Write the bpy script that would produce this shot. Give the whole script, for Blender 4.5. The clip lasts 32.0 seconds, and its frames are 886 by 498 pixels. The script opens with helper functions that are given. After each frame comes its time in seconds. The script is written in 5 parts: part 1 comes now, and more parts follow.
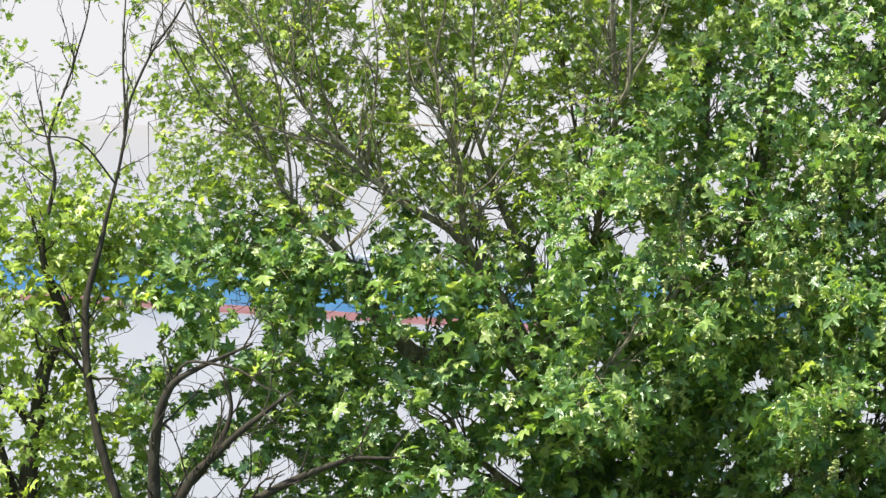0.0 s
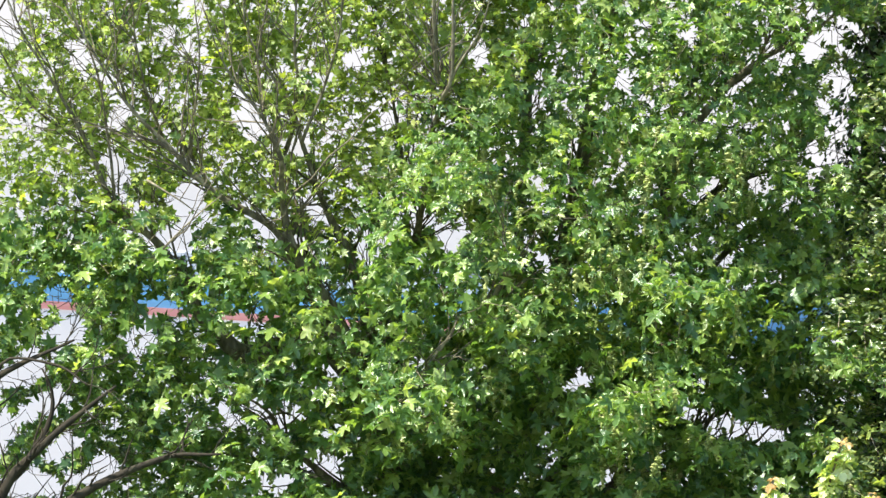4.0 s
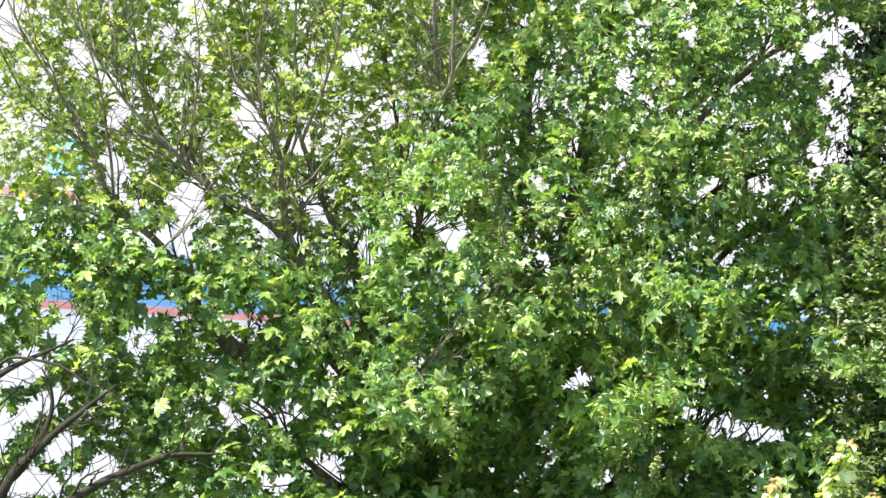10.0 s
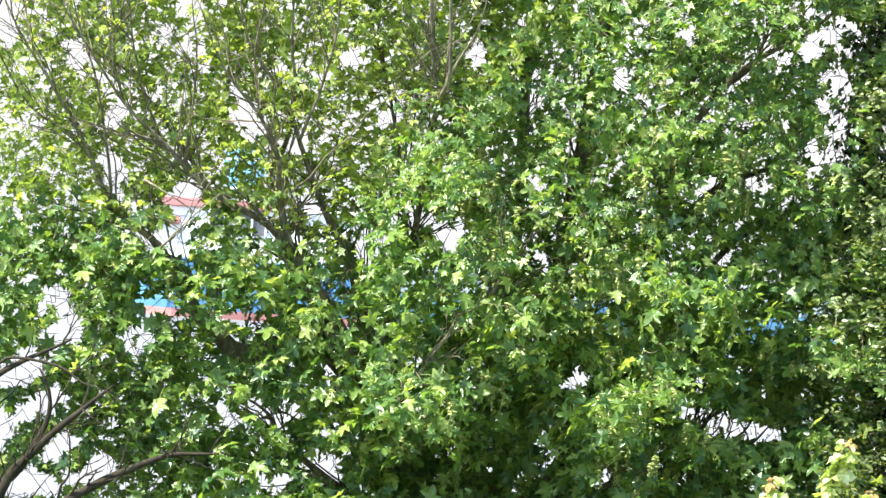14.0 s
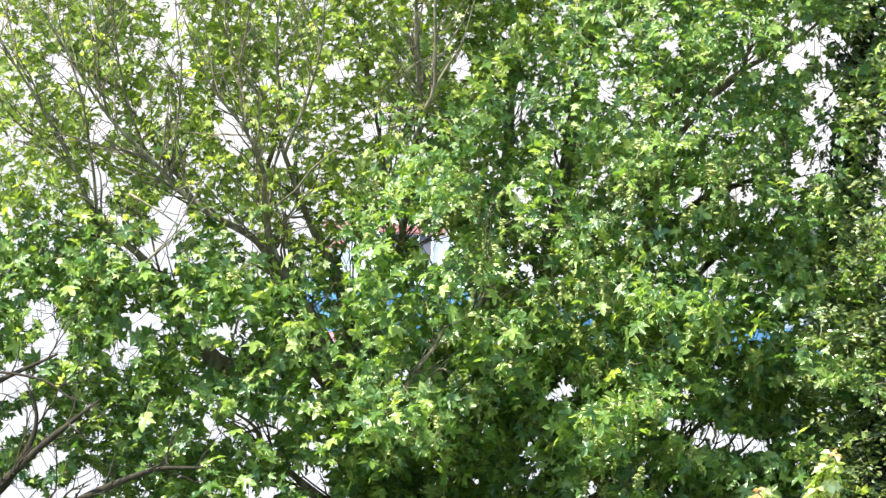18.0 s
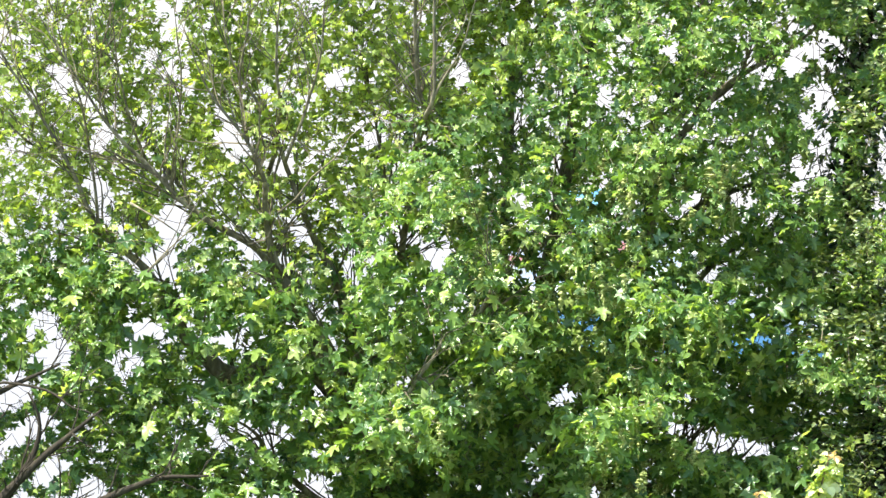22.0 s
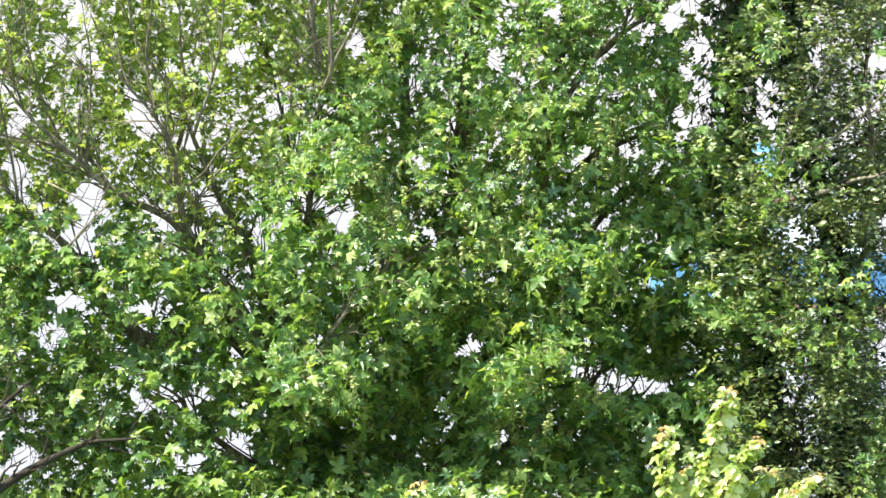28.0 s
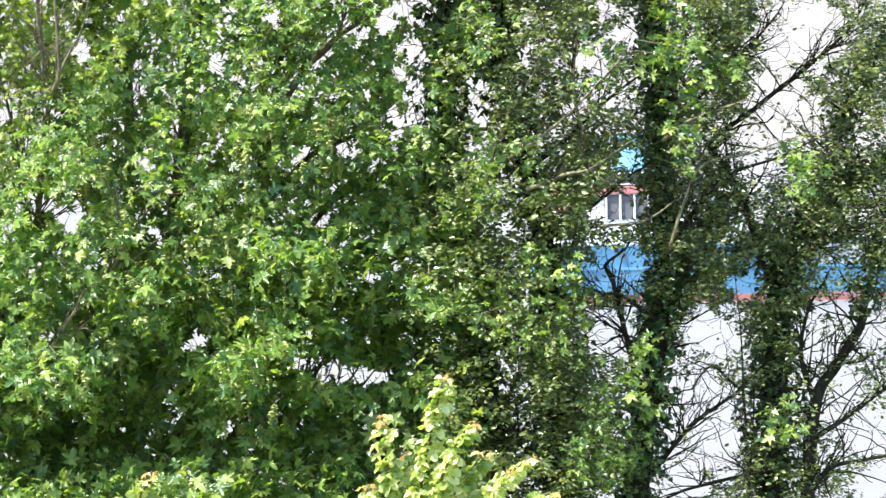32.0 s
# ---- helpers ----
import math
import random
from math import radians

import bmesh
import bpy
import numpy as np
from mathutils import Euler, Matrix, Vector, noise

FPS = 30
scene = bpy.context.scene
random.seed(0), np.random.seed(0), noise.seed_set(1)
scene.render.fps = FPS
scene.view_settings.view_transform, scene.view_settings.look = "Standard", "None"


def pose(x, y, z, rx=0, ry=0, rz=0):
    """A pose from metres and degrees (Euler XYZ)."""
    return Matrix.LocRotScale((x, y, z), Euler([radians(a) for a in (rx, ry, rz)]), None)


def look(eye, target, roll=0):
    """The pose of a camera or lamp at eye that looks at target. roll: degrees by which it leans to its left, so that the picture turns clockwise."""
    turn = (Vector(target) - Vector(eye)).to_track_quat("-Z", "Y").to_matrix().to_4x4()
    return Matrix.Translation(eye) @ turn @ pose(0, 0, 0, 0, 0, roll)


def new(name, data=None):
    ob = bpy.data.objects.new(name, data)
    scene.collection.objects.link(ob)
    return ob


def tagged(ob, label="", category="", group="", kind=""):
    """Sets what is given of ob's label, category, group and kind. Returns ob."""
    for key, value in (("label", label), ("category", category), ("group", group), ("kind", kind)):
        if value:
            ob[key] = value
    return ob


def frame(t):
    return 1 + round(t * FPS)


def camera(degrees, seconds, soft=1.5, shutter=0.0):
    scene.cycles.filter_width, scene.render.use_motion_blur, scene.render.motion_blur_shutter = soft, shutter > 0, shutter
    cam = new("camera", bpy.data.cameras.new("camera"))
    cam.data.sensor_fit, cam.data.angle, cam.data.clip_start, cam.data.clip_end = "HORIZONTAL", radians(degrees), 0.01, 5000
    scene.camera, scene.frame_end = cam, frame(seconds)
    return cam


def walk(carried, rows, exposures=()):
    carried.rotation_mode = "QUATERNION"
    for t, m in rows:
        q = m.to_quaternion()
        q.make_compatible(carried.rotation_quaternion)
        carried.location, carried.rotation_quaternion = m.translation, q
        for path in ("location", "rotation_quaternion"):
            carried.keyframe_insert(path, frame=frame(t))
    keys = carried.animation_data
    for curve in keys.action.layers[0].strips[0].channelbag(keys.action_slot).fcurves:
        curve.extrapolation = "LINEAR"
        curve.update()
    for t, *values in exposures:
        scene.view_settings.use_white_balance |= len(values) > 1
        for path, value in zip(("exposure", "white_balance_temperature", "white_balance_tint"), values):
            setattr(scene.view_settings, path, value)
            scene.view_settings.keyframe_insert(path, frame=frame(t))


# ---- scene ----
cam = camera(6.0, 32.0, soft=1.45, shutter=0.4)
PATH = [  # seconds, eye (x, y, z), target on the trees (x, z), roll
    (0, 0.001, -0.026, 9.000, -0.9485, 8.3266, 3.52),
    (0.5, 0.001, -0.048, 9.001, -0.8810, 8.3297, 3.53),
    (1, 0.001, -0.055, 9.001, -0.7730, 8.3331, 3.53),
    (1.5, 0.001, -0.053, 9.001, -0.6658, 8.3347, 3.54),
    (2, 0.000, -0.032, 9.000, -0.4752, 8.3449, 3.56),
    (2.5, 0.000, -0.034, 9.000, -0.2884, 8.3532, 3.55),
    (3, 0.000, -0.015, 9.000, -0.1540, 8.3604, 3.58),
    (3.5, 0.000, -0.017, 9.000, -0.1008, 8.3637, 3.57),
    (4, -0.000, -0.026, 9.000, 0.0001, 8.3661, 3.57),
    (4.5, -0.000, -0.036, 9.001, 0.0015, 8.3650, 3.55),
    (6.5, -0.000, -0.037, 9.001, 0.0015, 8.3660, 3.56),
    (7, -0.000, -0.028, 9.000, 0.0009, 8.3657, 3.56),
    (7.5, -0.000, -0.027, 9.000, 0.0026, 8.3649, 3.57),
    (8, -0.000, -0.029, 9.000, 0.0025, 8.3643, 3.58),
    (8.5, -0.000, -0.018, 9.000, 0.0017, 8.3660, 3.60),
    (9, -0.000, -0.003, 9.000, 0.0032, 8.3644, 3.59),
    (9.5, 0.000, 0.016, 9.000, 0.0036, 8.3637, 3.59),
    (10, 0.000, 0.016, 9.000, 0.0002, 8.3637, 3.60),
    (10.5, 0.000, 0.007, 9.000, 0.0001, 8.3635, 3.58),
    (11, -0.000, 0.001, 9.000, -0.0005, 8.3633, 3.59),
    (11.5, 0.000, -0.012, 9.000, -0.0034, 8.3628, 3.58),
    (12, 0.000, -0.018, 9.000, -0.0035, 8.3624, 3.58),
    (12.5, 0.000, -0.019, 9.000, -0.0017, 8.3639, 3.58),
    (13, 0.000, -0.017, 9.000, -0.0003, 8.3633, 3.57),
    (13.5, -0.000, 0.011, 9.000, -0.0052, 8.3604, 3.58),
    (14, 0.000, 0.024, 9.000, 0.0123, 8.3630, 3.56),
    (14.5, 0.000, 0.041, 8.999, 0.0395, 8.3625, 3.56),
    (16.5, -0.000, -0.008, 9.000, 0.0557, 8.3330, 3.47),
    (17, 0.000, 0.001, 9.000, 0.0708, 8.3769, 3.42),
    (17.5, 0.000, 0.013, 9.000, 0.0767, 8.4113, 3.30),
    (18, 0.000, 0.010, 9.000, 0.0850, 8.4341, 3.25),
    (18.5, -0.000, -0.007, 9.000, 0.0882, 8.4460, 3.20),
    (19, -0.000, -0.016, 9.000, 0.0862, 8.4546, 3.20),
    (19.5, -0.000, -0.004, 9.000, 0.0915, 8.4611, 3.17),
    (20, -0.000, -0.006, 9.000, 0.0965, 8.4675, 3.14),
    (20.5, -0.000, -0.027, 9.000, 0.0989, 8.4757, 3.10),
    (21, 0.000, 0.002, 9.000, 0.0946, 8.4744, 3.06),
    (21.5, -0.000, -0.004, 9.000, 0.0922, 8.4882, 2.95),
    (22, -0.000, -0.066, 9.001, 0.0783, 8.4699, 2.77),
    (22.5, -0.000, -0.252, 9.003, 0.0724, 8.4473, 2.55),
    (23, -0.001, -0.460, 9.006, 0.0799, 8.4305, 2.31),
    (23.5, -0.001, -0.666, 9.009, 0.0898, 8.4105, 2.06),
    (24, -0.002, -0.881, 9.012, 0.0974, 8.3933, 1.83),
    (24.5, -0.002, -0.983, 9.014, 0.1052, 8.3718, 1.70),
    (26.5, -0.006, -1.929, 9.030, 0.1336, 8.2988, 0.55),
    (27, -0.011, -1.998, 9.032, 0.2387, 8.2849, 0.43),
    (27.5, -0.025, -2.174, 9.035, 0.5169, 8.2769, 0.20),
    (28, -0.032, -2.348, 9.039, 0.6127, 8.2611, -0.04),
    (28.5, -0.045, -2.521, 9.042, 0.8050, 8.2545, -0.26),
    (29, -0.065, -2.700, 9.045, 1.0805, 8.2452, -0.50),
    (29.5, -0.085, -2.961, 9.050, 1.2946, 8.2341, -0.72),
    (30, -0.113, -3.351, 9.057, 1.5154, 8.2282, -0.84),
    (30.5, -0.143, -3.761, 9.065, 1.7121, 8.2164, -0.86),
    (31, -0.167, -4.022, 9.070, 1.8731, 8.2120, -0.84),
    (31.5, -0.188, -4.140, 9.072, 2.0391, 8.2185, -0.84),
    (32, -0.204, -4.150, 9.071, 2.2092, 8.2250, -0.86),
]
walk(cam, [(t, look((ex, ey, ez), (tx, 45.0, tz), roll)) for t, ex, ey, ez, tx, tz, roll in PATH],
     exposures=[(0.0, 1.31), (4.5, 1.51), (9.0, 1.72), (23.0, 1.78), (28.0, 1.69), (32.0, 1.66)])

# ---- light ----
SUN_UP, SUN_TURN = 57.0, -119.0        # degrees above the horizon, and from +y towards +x
world = bpy.data.worlds.new("sky")
scene.world = world
world.use_nodes = True
wn = world.node_tree.nodes
sky = wn.new("ShaderNodeTexSky")
sky.sky_type, sky.sun_disc = "NISHITA", False
sky.sun_elevation, sky.sun_rotation = radians(SUN_UP), radians(SUN_TURN)
sky.air_density, sky.dust_density, sky.ozone_density = 1.0, 0.5, 2.0
world.node_tree.links.new(sky.outputs[0], wn["Background"].inputs[0])
wn["Background"].inputs[1].default_value = 0.15
sun_lamp = bpy.data.lights.new("sun", "SUN")
sun_lamp.energy, sun_lamp.angle, sun_lamp.color = 5.0, radians(0.55), (1.0, 0.95, 0.86)
sun_way = Vector((math.sin(radians(SUN_TURN)) * math.cos(radians(SUN_UP)),
                  math.cos(radians(SUN_TURN)) * math.cos(radians(SUN_UP)), math.sin(radians(SUN_UP))))
new("sun", sun_lamp).matrix_world = look(tuple(sun_way * 60), (0, 0, 0))

# ---- materials ----


def material(name):
    m = bpy.data.materials.new(name)
    m.use_nodes = True
    return m, m.node_tree.nodes, m.node_tree.links, m.node_tree.nodes["Principled BSDF"]


def ramp(nodes, stops):
    r = nodes.new("ShaderNodeValToRGB")
    e = r.color_ramp.elements
    while len(e) < len(stops):
        e.new(0.5)
    for el, (at, c) in zip(e, stops):
        el.position, el.color = at, (*c, 1)
    return r


def leaf_material(name, stops, glow, through_part, gloss=0.42, patch=5.0, shine=0.5):
    """A thin leaf: glossy skin, colour by leaf and by patch of the crown, light shining through."""
    m, n, k, b = material(name)
    info, isl = n.new("ShaderNodeObjectInfo"), n.new("ShaderNodeNewGeometry")
    add = n.new("ShaderNodeMath")
    add.operation = "ADD"
    k.new(info.outputs["Random"], add.inputs[0])
    k.new(isl.outputs["Random Per Island"], add.inputs[1])
    fr = n.new("ShaderNodeMath")
    fr.operation = "FRACT"
    k.new(add.outputs[0], fr.inputs[0])
    tex, geo = n.new("ShaderNodeTexNoise"), n.new("ShaderNodeNewGeometry")
    tex.inputs["Scale"].default_value, tex.inputs["Detail"].default_value = patch, 2
    k.new(geo.outputs["Position"], tex.inputs["Vector"])
    mx = n.new("ShaderNodeMath")
    mx.operation = "MULTIPLY_ADD"
    mx.inputs[1].default_value = 0.55
    k.new(fr.outputs[0], mx.inputs[0])
    half = n.new("ShaderNodeMath")
    half.operation = "MULTIPLY"
    half.inputs[1].default_value = 0.5
    k.new(tex.outputs["Fac"], half.inputs[0])
    k.new(half.outputs[0], mx.inputs[2])
    col = ramp(n, stops)
    k.new(mx.outputs[0], col.inputs[0])
    k.new(col.outputs[0], b.inputs["Base Color"])
    b.inputs["Roughness"].default_value, b.inputs["Specular IOR Level"].default_value = gloss, shine
    vein = n.new("ShaderNodeTexNoise")
    vein.inputs["Scale"].default_value, vein.inputs["Detail"].default_value = 90, 3
    bump = n.new("ShaderNodeBump")
    bump.inputs["Strength"].default_value, bump.inputs["Distance"].default_value = 0.5, 0.006
    k.new(geo.outputs["Position"], vein.inputs["Vector"])
    k.new(vein.outputs["Fac"], bump.inputs["Height"])
    k.new(bump.outputs[0], b.inputs["Normal"])
    tr, mix = n.new("ShaderNodeBsdfTranslucent"), n.new("ShaderNodeMixShader")
    tint = n.new("ShaderNodeMix")
    tint.data_type, tint.blend_type = "RGBA", "MULTIPLY"
    tint.inputs["Factor"].default_value = 1.0
    k.new(col.outputs[0], tint.inputs["A"])
    tint.inputs["B"].default_value = (*glow, 1)
    k.new(tint.outputs["Result"], tr.inputs["Color"])
    mix.inputs[0].default_value = through_part
    k.new(b.outputs[0], mix.inputs[1])
    k.new(tr.outputs[0], mix.inputs[2])
    k.new(mix.outputs[0], n["Material Output"].inputs["Surface"])
    return m


def rough_material(name, stops, scale, roughness, bump_m=0.0, metal=0.0, stretch=(1, 1, 1), detail=5, shine=0.5):
    m, n, k, b = material(name)
    geo, mp, tex = n.new("ShaderNodeTexCoord"), n.new("ShaderNodeMapping"), n.new("ShaderNodeTexNoise")
    mp.inputs["Scale"].default_value = stretch
    k.new(geo.outputs["Object"], mp.inputs["Vector"])
    k.new(mp.outputs[0], tex.inputs["Vector"])
    tex.inputs["Scale"].default_value, tex.inputs["Detail"].default_value = scale, detail
    col = ramp(n, stops)
    k.new(tex.outputs["Fac"], col.inputs[0])
    k.new(col.outputs[0], b.inputs["Base Color"])
    b.inputs["Roughness"].default_value, b.inputs["Metallic"].default_value = roughness, metal
    b.inputs["Specular IOR Level"].default_value = shine
    if bump_m:
        bump = n.new("ShaderNodeBump")
        bump.inputs["Strength"].default_value, bump.inputs["Distance"].default_value = 1.0, bump_m
        k.new(tex.outputs["Fac"], bump.inputs["Height"])
        k.new(bump.outputs[0], b.inputs["Normal"])
    return m


MAPLE = leaf_material("maple_leaf", [(0.2, (0.046, 0.106, 0.034)), (0.45, (0.096, 0.171, 0.043)), (0.65, (0.178, 0.265, 0.058)), (0.85, (0.32, 0.38, 0.125))],
                      (2.25, 2.25, 0.9), 0.40, gloss=0.29, shine=0.54)
# lighter, yellower copy of MAPLE: sunlight on the upper leaves put into the colour
LIT_MAPLE = leaf_material("lit_maple_leaf", [(0.15, (0.088, 0.137, 0.034)), (0.45, (0.185, 0.255, 0.05)), (0.7, (0.315, 0.395, 0.085)), (0.92, (0.45, 0.49, 0.17))],
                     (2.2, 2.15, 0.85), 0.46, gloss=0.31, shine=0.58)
IVY = leaf_material("ivy_leaf", [(0.2, (0.018, 0.045, 0.014)), (0.5, (0.038, 0.082, 0.024)), (0.8, (0.085, 0.135, 0.04))], (1.8, 1.9, 0.8), 0.18, gloss=0.3)
SMALL = leaf_material("small_leaf", [(0.2, (0.036, 0.058, 0.022)), (0.45, (0.073, 0.108, 0.036)), (0.62, (0.145, 0.185, 0.06)), (0.85, (0.24, 0.26, 0.095))], (2.2, 2.2, 0.9), 0.28, gloss=0.3, shine=0.7)
YOUNG = leaf_material("young_leaf", [(0.2, (0.16, 0.25, 0.05)), (0.45, (0.35, 0.43, 0.11)), (0.7, (0.62, 0.64, 0.33))], (1.55, 1.5, 0.8), 0.42, gloss=0.25, patch=9, shine=0.9)
REDDISH = leaf_material("red_tip_leaf", [(0.1, (0.36, 0.22, 0.08)), (0.5, (0.48, 0.33, 0.13)), (0.9, (0.52, 0.46, 0.18))], (1.5, 1.3, 0.9), 0.4, gloss=0.3)
CATKIN = leaf_material("flower_raceme", [(0.1, (0.2, 0.26, 0.07)), (0.5, (0.32, 0.36, 0.12)), (0.9, (0.42, 0.42, 0.18))], (1.5, 1.5, 0.9), 0.3, gloss=0.6)
BARK = rough_material("maple_bark", [(0.25, (0.06, 0.05, 0.033)), (0.5, (0.155, 0.133, 0.086)), (0.62, (0.27, 0.235, 0.155)), (0.8, (0.15, 0.155, 0.08))], 26, 0.85, 0.012, stretch=(1, 1, 0.35), shine=0.2)
# bark with the canopy's shade put into its colour, for limbs that read backlit
SHADED_BARK = rough_material("shaded_bark", [(0.25, (0.016, 0.013, 0.009)), (0.55, (0.036, 0.030, 0.020)), (0.8, (0.055, 0.052, 0.030))], 30, 0.9, 0.012, stretch=(1, 1, 0.35), shine=0.2)
TWIG = rough_material("twig_bark", [(0.3, (0.06, 0.05, 0.033)), (0.7, (0.18, 0.152, 0.098))], 20, 0.8, shine=0.25)
SOIL = rough_material("grassy_soil", [(0.3, (0.06, 0.05, 0.03)), (0.5, (0.06, 0.09, 0.025)), (0.7, (0.09, 0.13, 0.035))], 1.5, 0.95, 0.05, detail=8)
HULL_BLUE = rough_material("blue_hull_paint", [(0.3, (0.06, 0.19, 0.33)), (0.6, (0.09, 0.24, 0.39)), (0.8, (0.13, 0.30, 0.43))], 0.5, 0.35, 0.004, stretch=(0.4, 1, 1.4))
FUNNEL_BLUE = rough_material("light_blue_paint", [(0.3, (0.13, 0.32, 0.46)), (0.7, (0.18, 0.39, 0.53))], 1.2, 0.35)
RED = rough_material("red_paint", [(0.3, (0.33, 0.13, 0.12)), (0.55, (0.40, 0.18, 0.165)), (0.8, (0.38, 0.21, 0.19))], 1.3, 0.5, stretch=(0.4, 1, 2))
WHITE = rough_material("white_ship_paint", [(0.3, (0.70, 0.69, 0.66)), (0.6, (0.82, 0.81, 0.79)), (0.85, (0.74, 0.71, 0.66))], 0.8, 0.4, stretch=(1, 1, 0.3))
GREY = rough_material("grey_ship_paint", [(0.3, (0.24, 0.26, 0.28)), (0.7, (0.36, 0.38, 0.39))], 0.9, 0.5)
# dark grey that imitates the shade inside the ship's open gallery
SHADE = rough_material("gallery_shade_grey", [(0.3, (0.07, 0.073, 0.085)), (0.7, (0.11, 0.112, 0.125))], 1.1, 0.5)

GLASS, gn, gk, gb = material("tinted_window_glass")
gb.inputs["Base Color"].default_value, gb.inputs["Roughness"].default_value = (0.10, 0.14, 0.17, 1), 0.06

WATER, an, ak, ab = material("river_water")
ab.inputs["Base Color"].default_value, ab.inputs["Roughness"].default_value, ab.inputs["IOR"].default_value = (0.18, 0.172, 0.16, 1), 0.3, 1.33
wt, wv, wm = an.new("ShaderNodeTexCoord"), an.new("ShaderNodeTexNoise"), an.new("ShaderNodeMapping")
wm.inputs["Scale"].default_value = (0.6, 1.4, 1)
wv.inputs["Scale"].default_value, wv.inputs["Detail"].default_value = 0.5, 6
wb = an.new("ShaderNodeBump")
wb.inputs["Strength"].default_value, wb.inputs["Distance"].default_value = 0.25, 0.1
ak.new(wt.outputs["Object"], wm.inputs["Vector"])
ak.new(wm.outputs[0], wv.inputs["Vector"])
ak.new(wv.outputs["Fac"], wb.inputs["Height"])
ak.new(wb.outputs[0], ab.inputs["Normal"])

HAZE, hn, hk, hb = material("bright_haze")
hb.inputs["Base Color"].default_value, hb.inputs["Roughness"].default_value = (0.0, 0.0, 0.0, 1), 1.0
hb.inputs["Emission Color"].default_value, hb.inputs["Emission Strength"].default_value = (0.98, 0.97, 1.0, 1), 0.35

# ---- mesh tools ----


def part(name, bm, mat, parent=None, label="", smooth=False):
    """Links a bmesh, or (vertices, faces), as one mesh object under a thing or a part."""
    me = bm if isinstance(bm, bpy.types.Mesh) else bpy.data.meshes.new(name)
    if me is bm:
        pass
    elif isinstance(bm, tuple):
        me.from_pydata(bm[0], [], bm[1])
        me.update()
    else:
        bm.to_mesh(me)
        bm.free()
    if smooth:
        me.shade_smooth()
    me.materials.append(mat)
    ob = new(name, me)
    if parent is not None:
        ob.parent = parent
    return tagged(ob, label) if label else ob


def empty(name, at=(0, 0, 0)):
    ob = new(name)
    ob.location = at
    ob.empty_display_size = 0.3
    return ob


def box(bm, x0, x1, y0, y1, z0, z1, bevel=0.0):
    r = bmesh.ops.create_cube(bm, size=1)
    for v in r["verts"]:
        v.co = ((x0 + x1) / 2 + v.co.x * (x1 - x0), (y0 + y1) / 2 + v.co.y * (y1 - y0), (z0 + z1) / 2 + v.co.z * (z1 - z0))
    if bevel:
        bmesh.ops.bevel(bm, geom=list({e for v in r["verts"] for e in v.link_edges}), offset=bevel, segments=2, affect="EDGES")
    return bm


def boxed(*a, bevel=0.02):
    return box(bmesh.new(), *a, bevel=bevel)


def curve(keys, step):
    """Points and radii along a smooth curve through keys (x, y, z, r), about step apart."""
    k = [Vector(q) for q in keys]
    k = [k[0] * 2 - k[1], *k, k[-1] * 2 - k[-2]]
    out = []
    for a, b, c, d in zip(k, k[1:], k[2:], k[3:]):
        n = max(2, int((c.to_3d() - b.to_3d()).length / step))
        for i in range(n):
            t = i / n
            out.append(0.5 * (2 * b + (c - a) * t + (2 * a - 5 * b + 4 * c - d) * t * t + (3 * b - a - 3 * c + d) * t ** 3))
    out.append(k[-2])
    return np.array([tuple(q)[:3] for q in out]), np.array([max(q[3], 0.002) for q in out])


def across(a, b):
    """Cross products, row by row."""
    return np.stack((a[:, 1] * b[:, 2] - a[:, 2] * b[:, 1], a[:, 2] * b[:, 0] - a[:, 0] * b[:, 2], a[:, 0] * b[:, 1] - a[:, 1] * b[:, 0]), axis=1)


def tube(pts, rad, sides, rough=0.0, rng=None):
    """Vertices and faces of a closed tube."""
    n = len(pts)
    tang = np.gradient(pts, axis=0)
    tang /= np.sqrt((tang ** 2).sum(1))[:, None] + 1e-9
    ref = np.array((0.0, 1.0, 0.0)) if abs(tang[0][1]) < 0.9 else np.array((1.0, 0.0, 0.0))
    u = across(tang, np.broadcast_to(ref, tang.shape))
    u /= np.sqrt((u ** 2).sum(1))[:, None] + 1e-9
    w = across(tang, u)
    a = np.arange(sides) * 2 * math.pi / sides
    r = np.repeat(rad[:, None], sides, axis=1)
    if rough:
        r = r * (1 + rough * np.array([[noise.noise(Vector((p[0] * 7 + math.cos(q) * 1.2, p[1] * 7 + math.sin(q) * 1.2, p[2] * 7))) for q in a] for p in pts]))
    verts = (pts[:, None] + r[:, :, None] * (np.cos(a)[None, :, None] * u[:, None] + np.sin(a)[None, :, None] * w[:, None])).reshape(-1, 3).tolist()
    faces = [(i * sides + s, i * sides + (s + 1) % sides, (i + 1) * sides + (s + 1) % sides, (i + 1) * sides + s)
             for i in range(n - 1) for s in range(sides)]
    faces += [tuple(range(sides))[::-1], tuple((n - 1) * sides + s for s in range(sides))]
    return verts, faces


class Heap:
    """Collects many small pieces for one mesh."""

    def __init__(self):
        self.v, self.f, self.n = [], [], 0

    def add(self, verts, faces):
        self.v.extend(verts)
        self.f.extend(tuple(i + self.n for i in f) for f in faces)
        self.n += len(verts)

    def data(self):
        return self.v, self.f


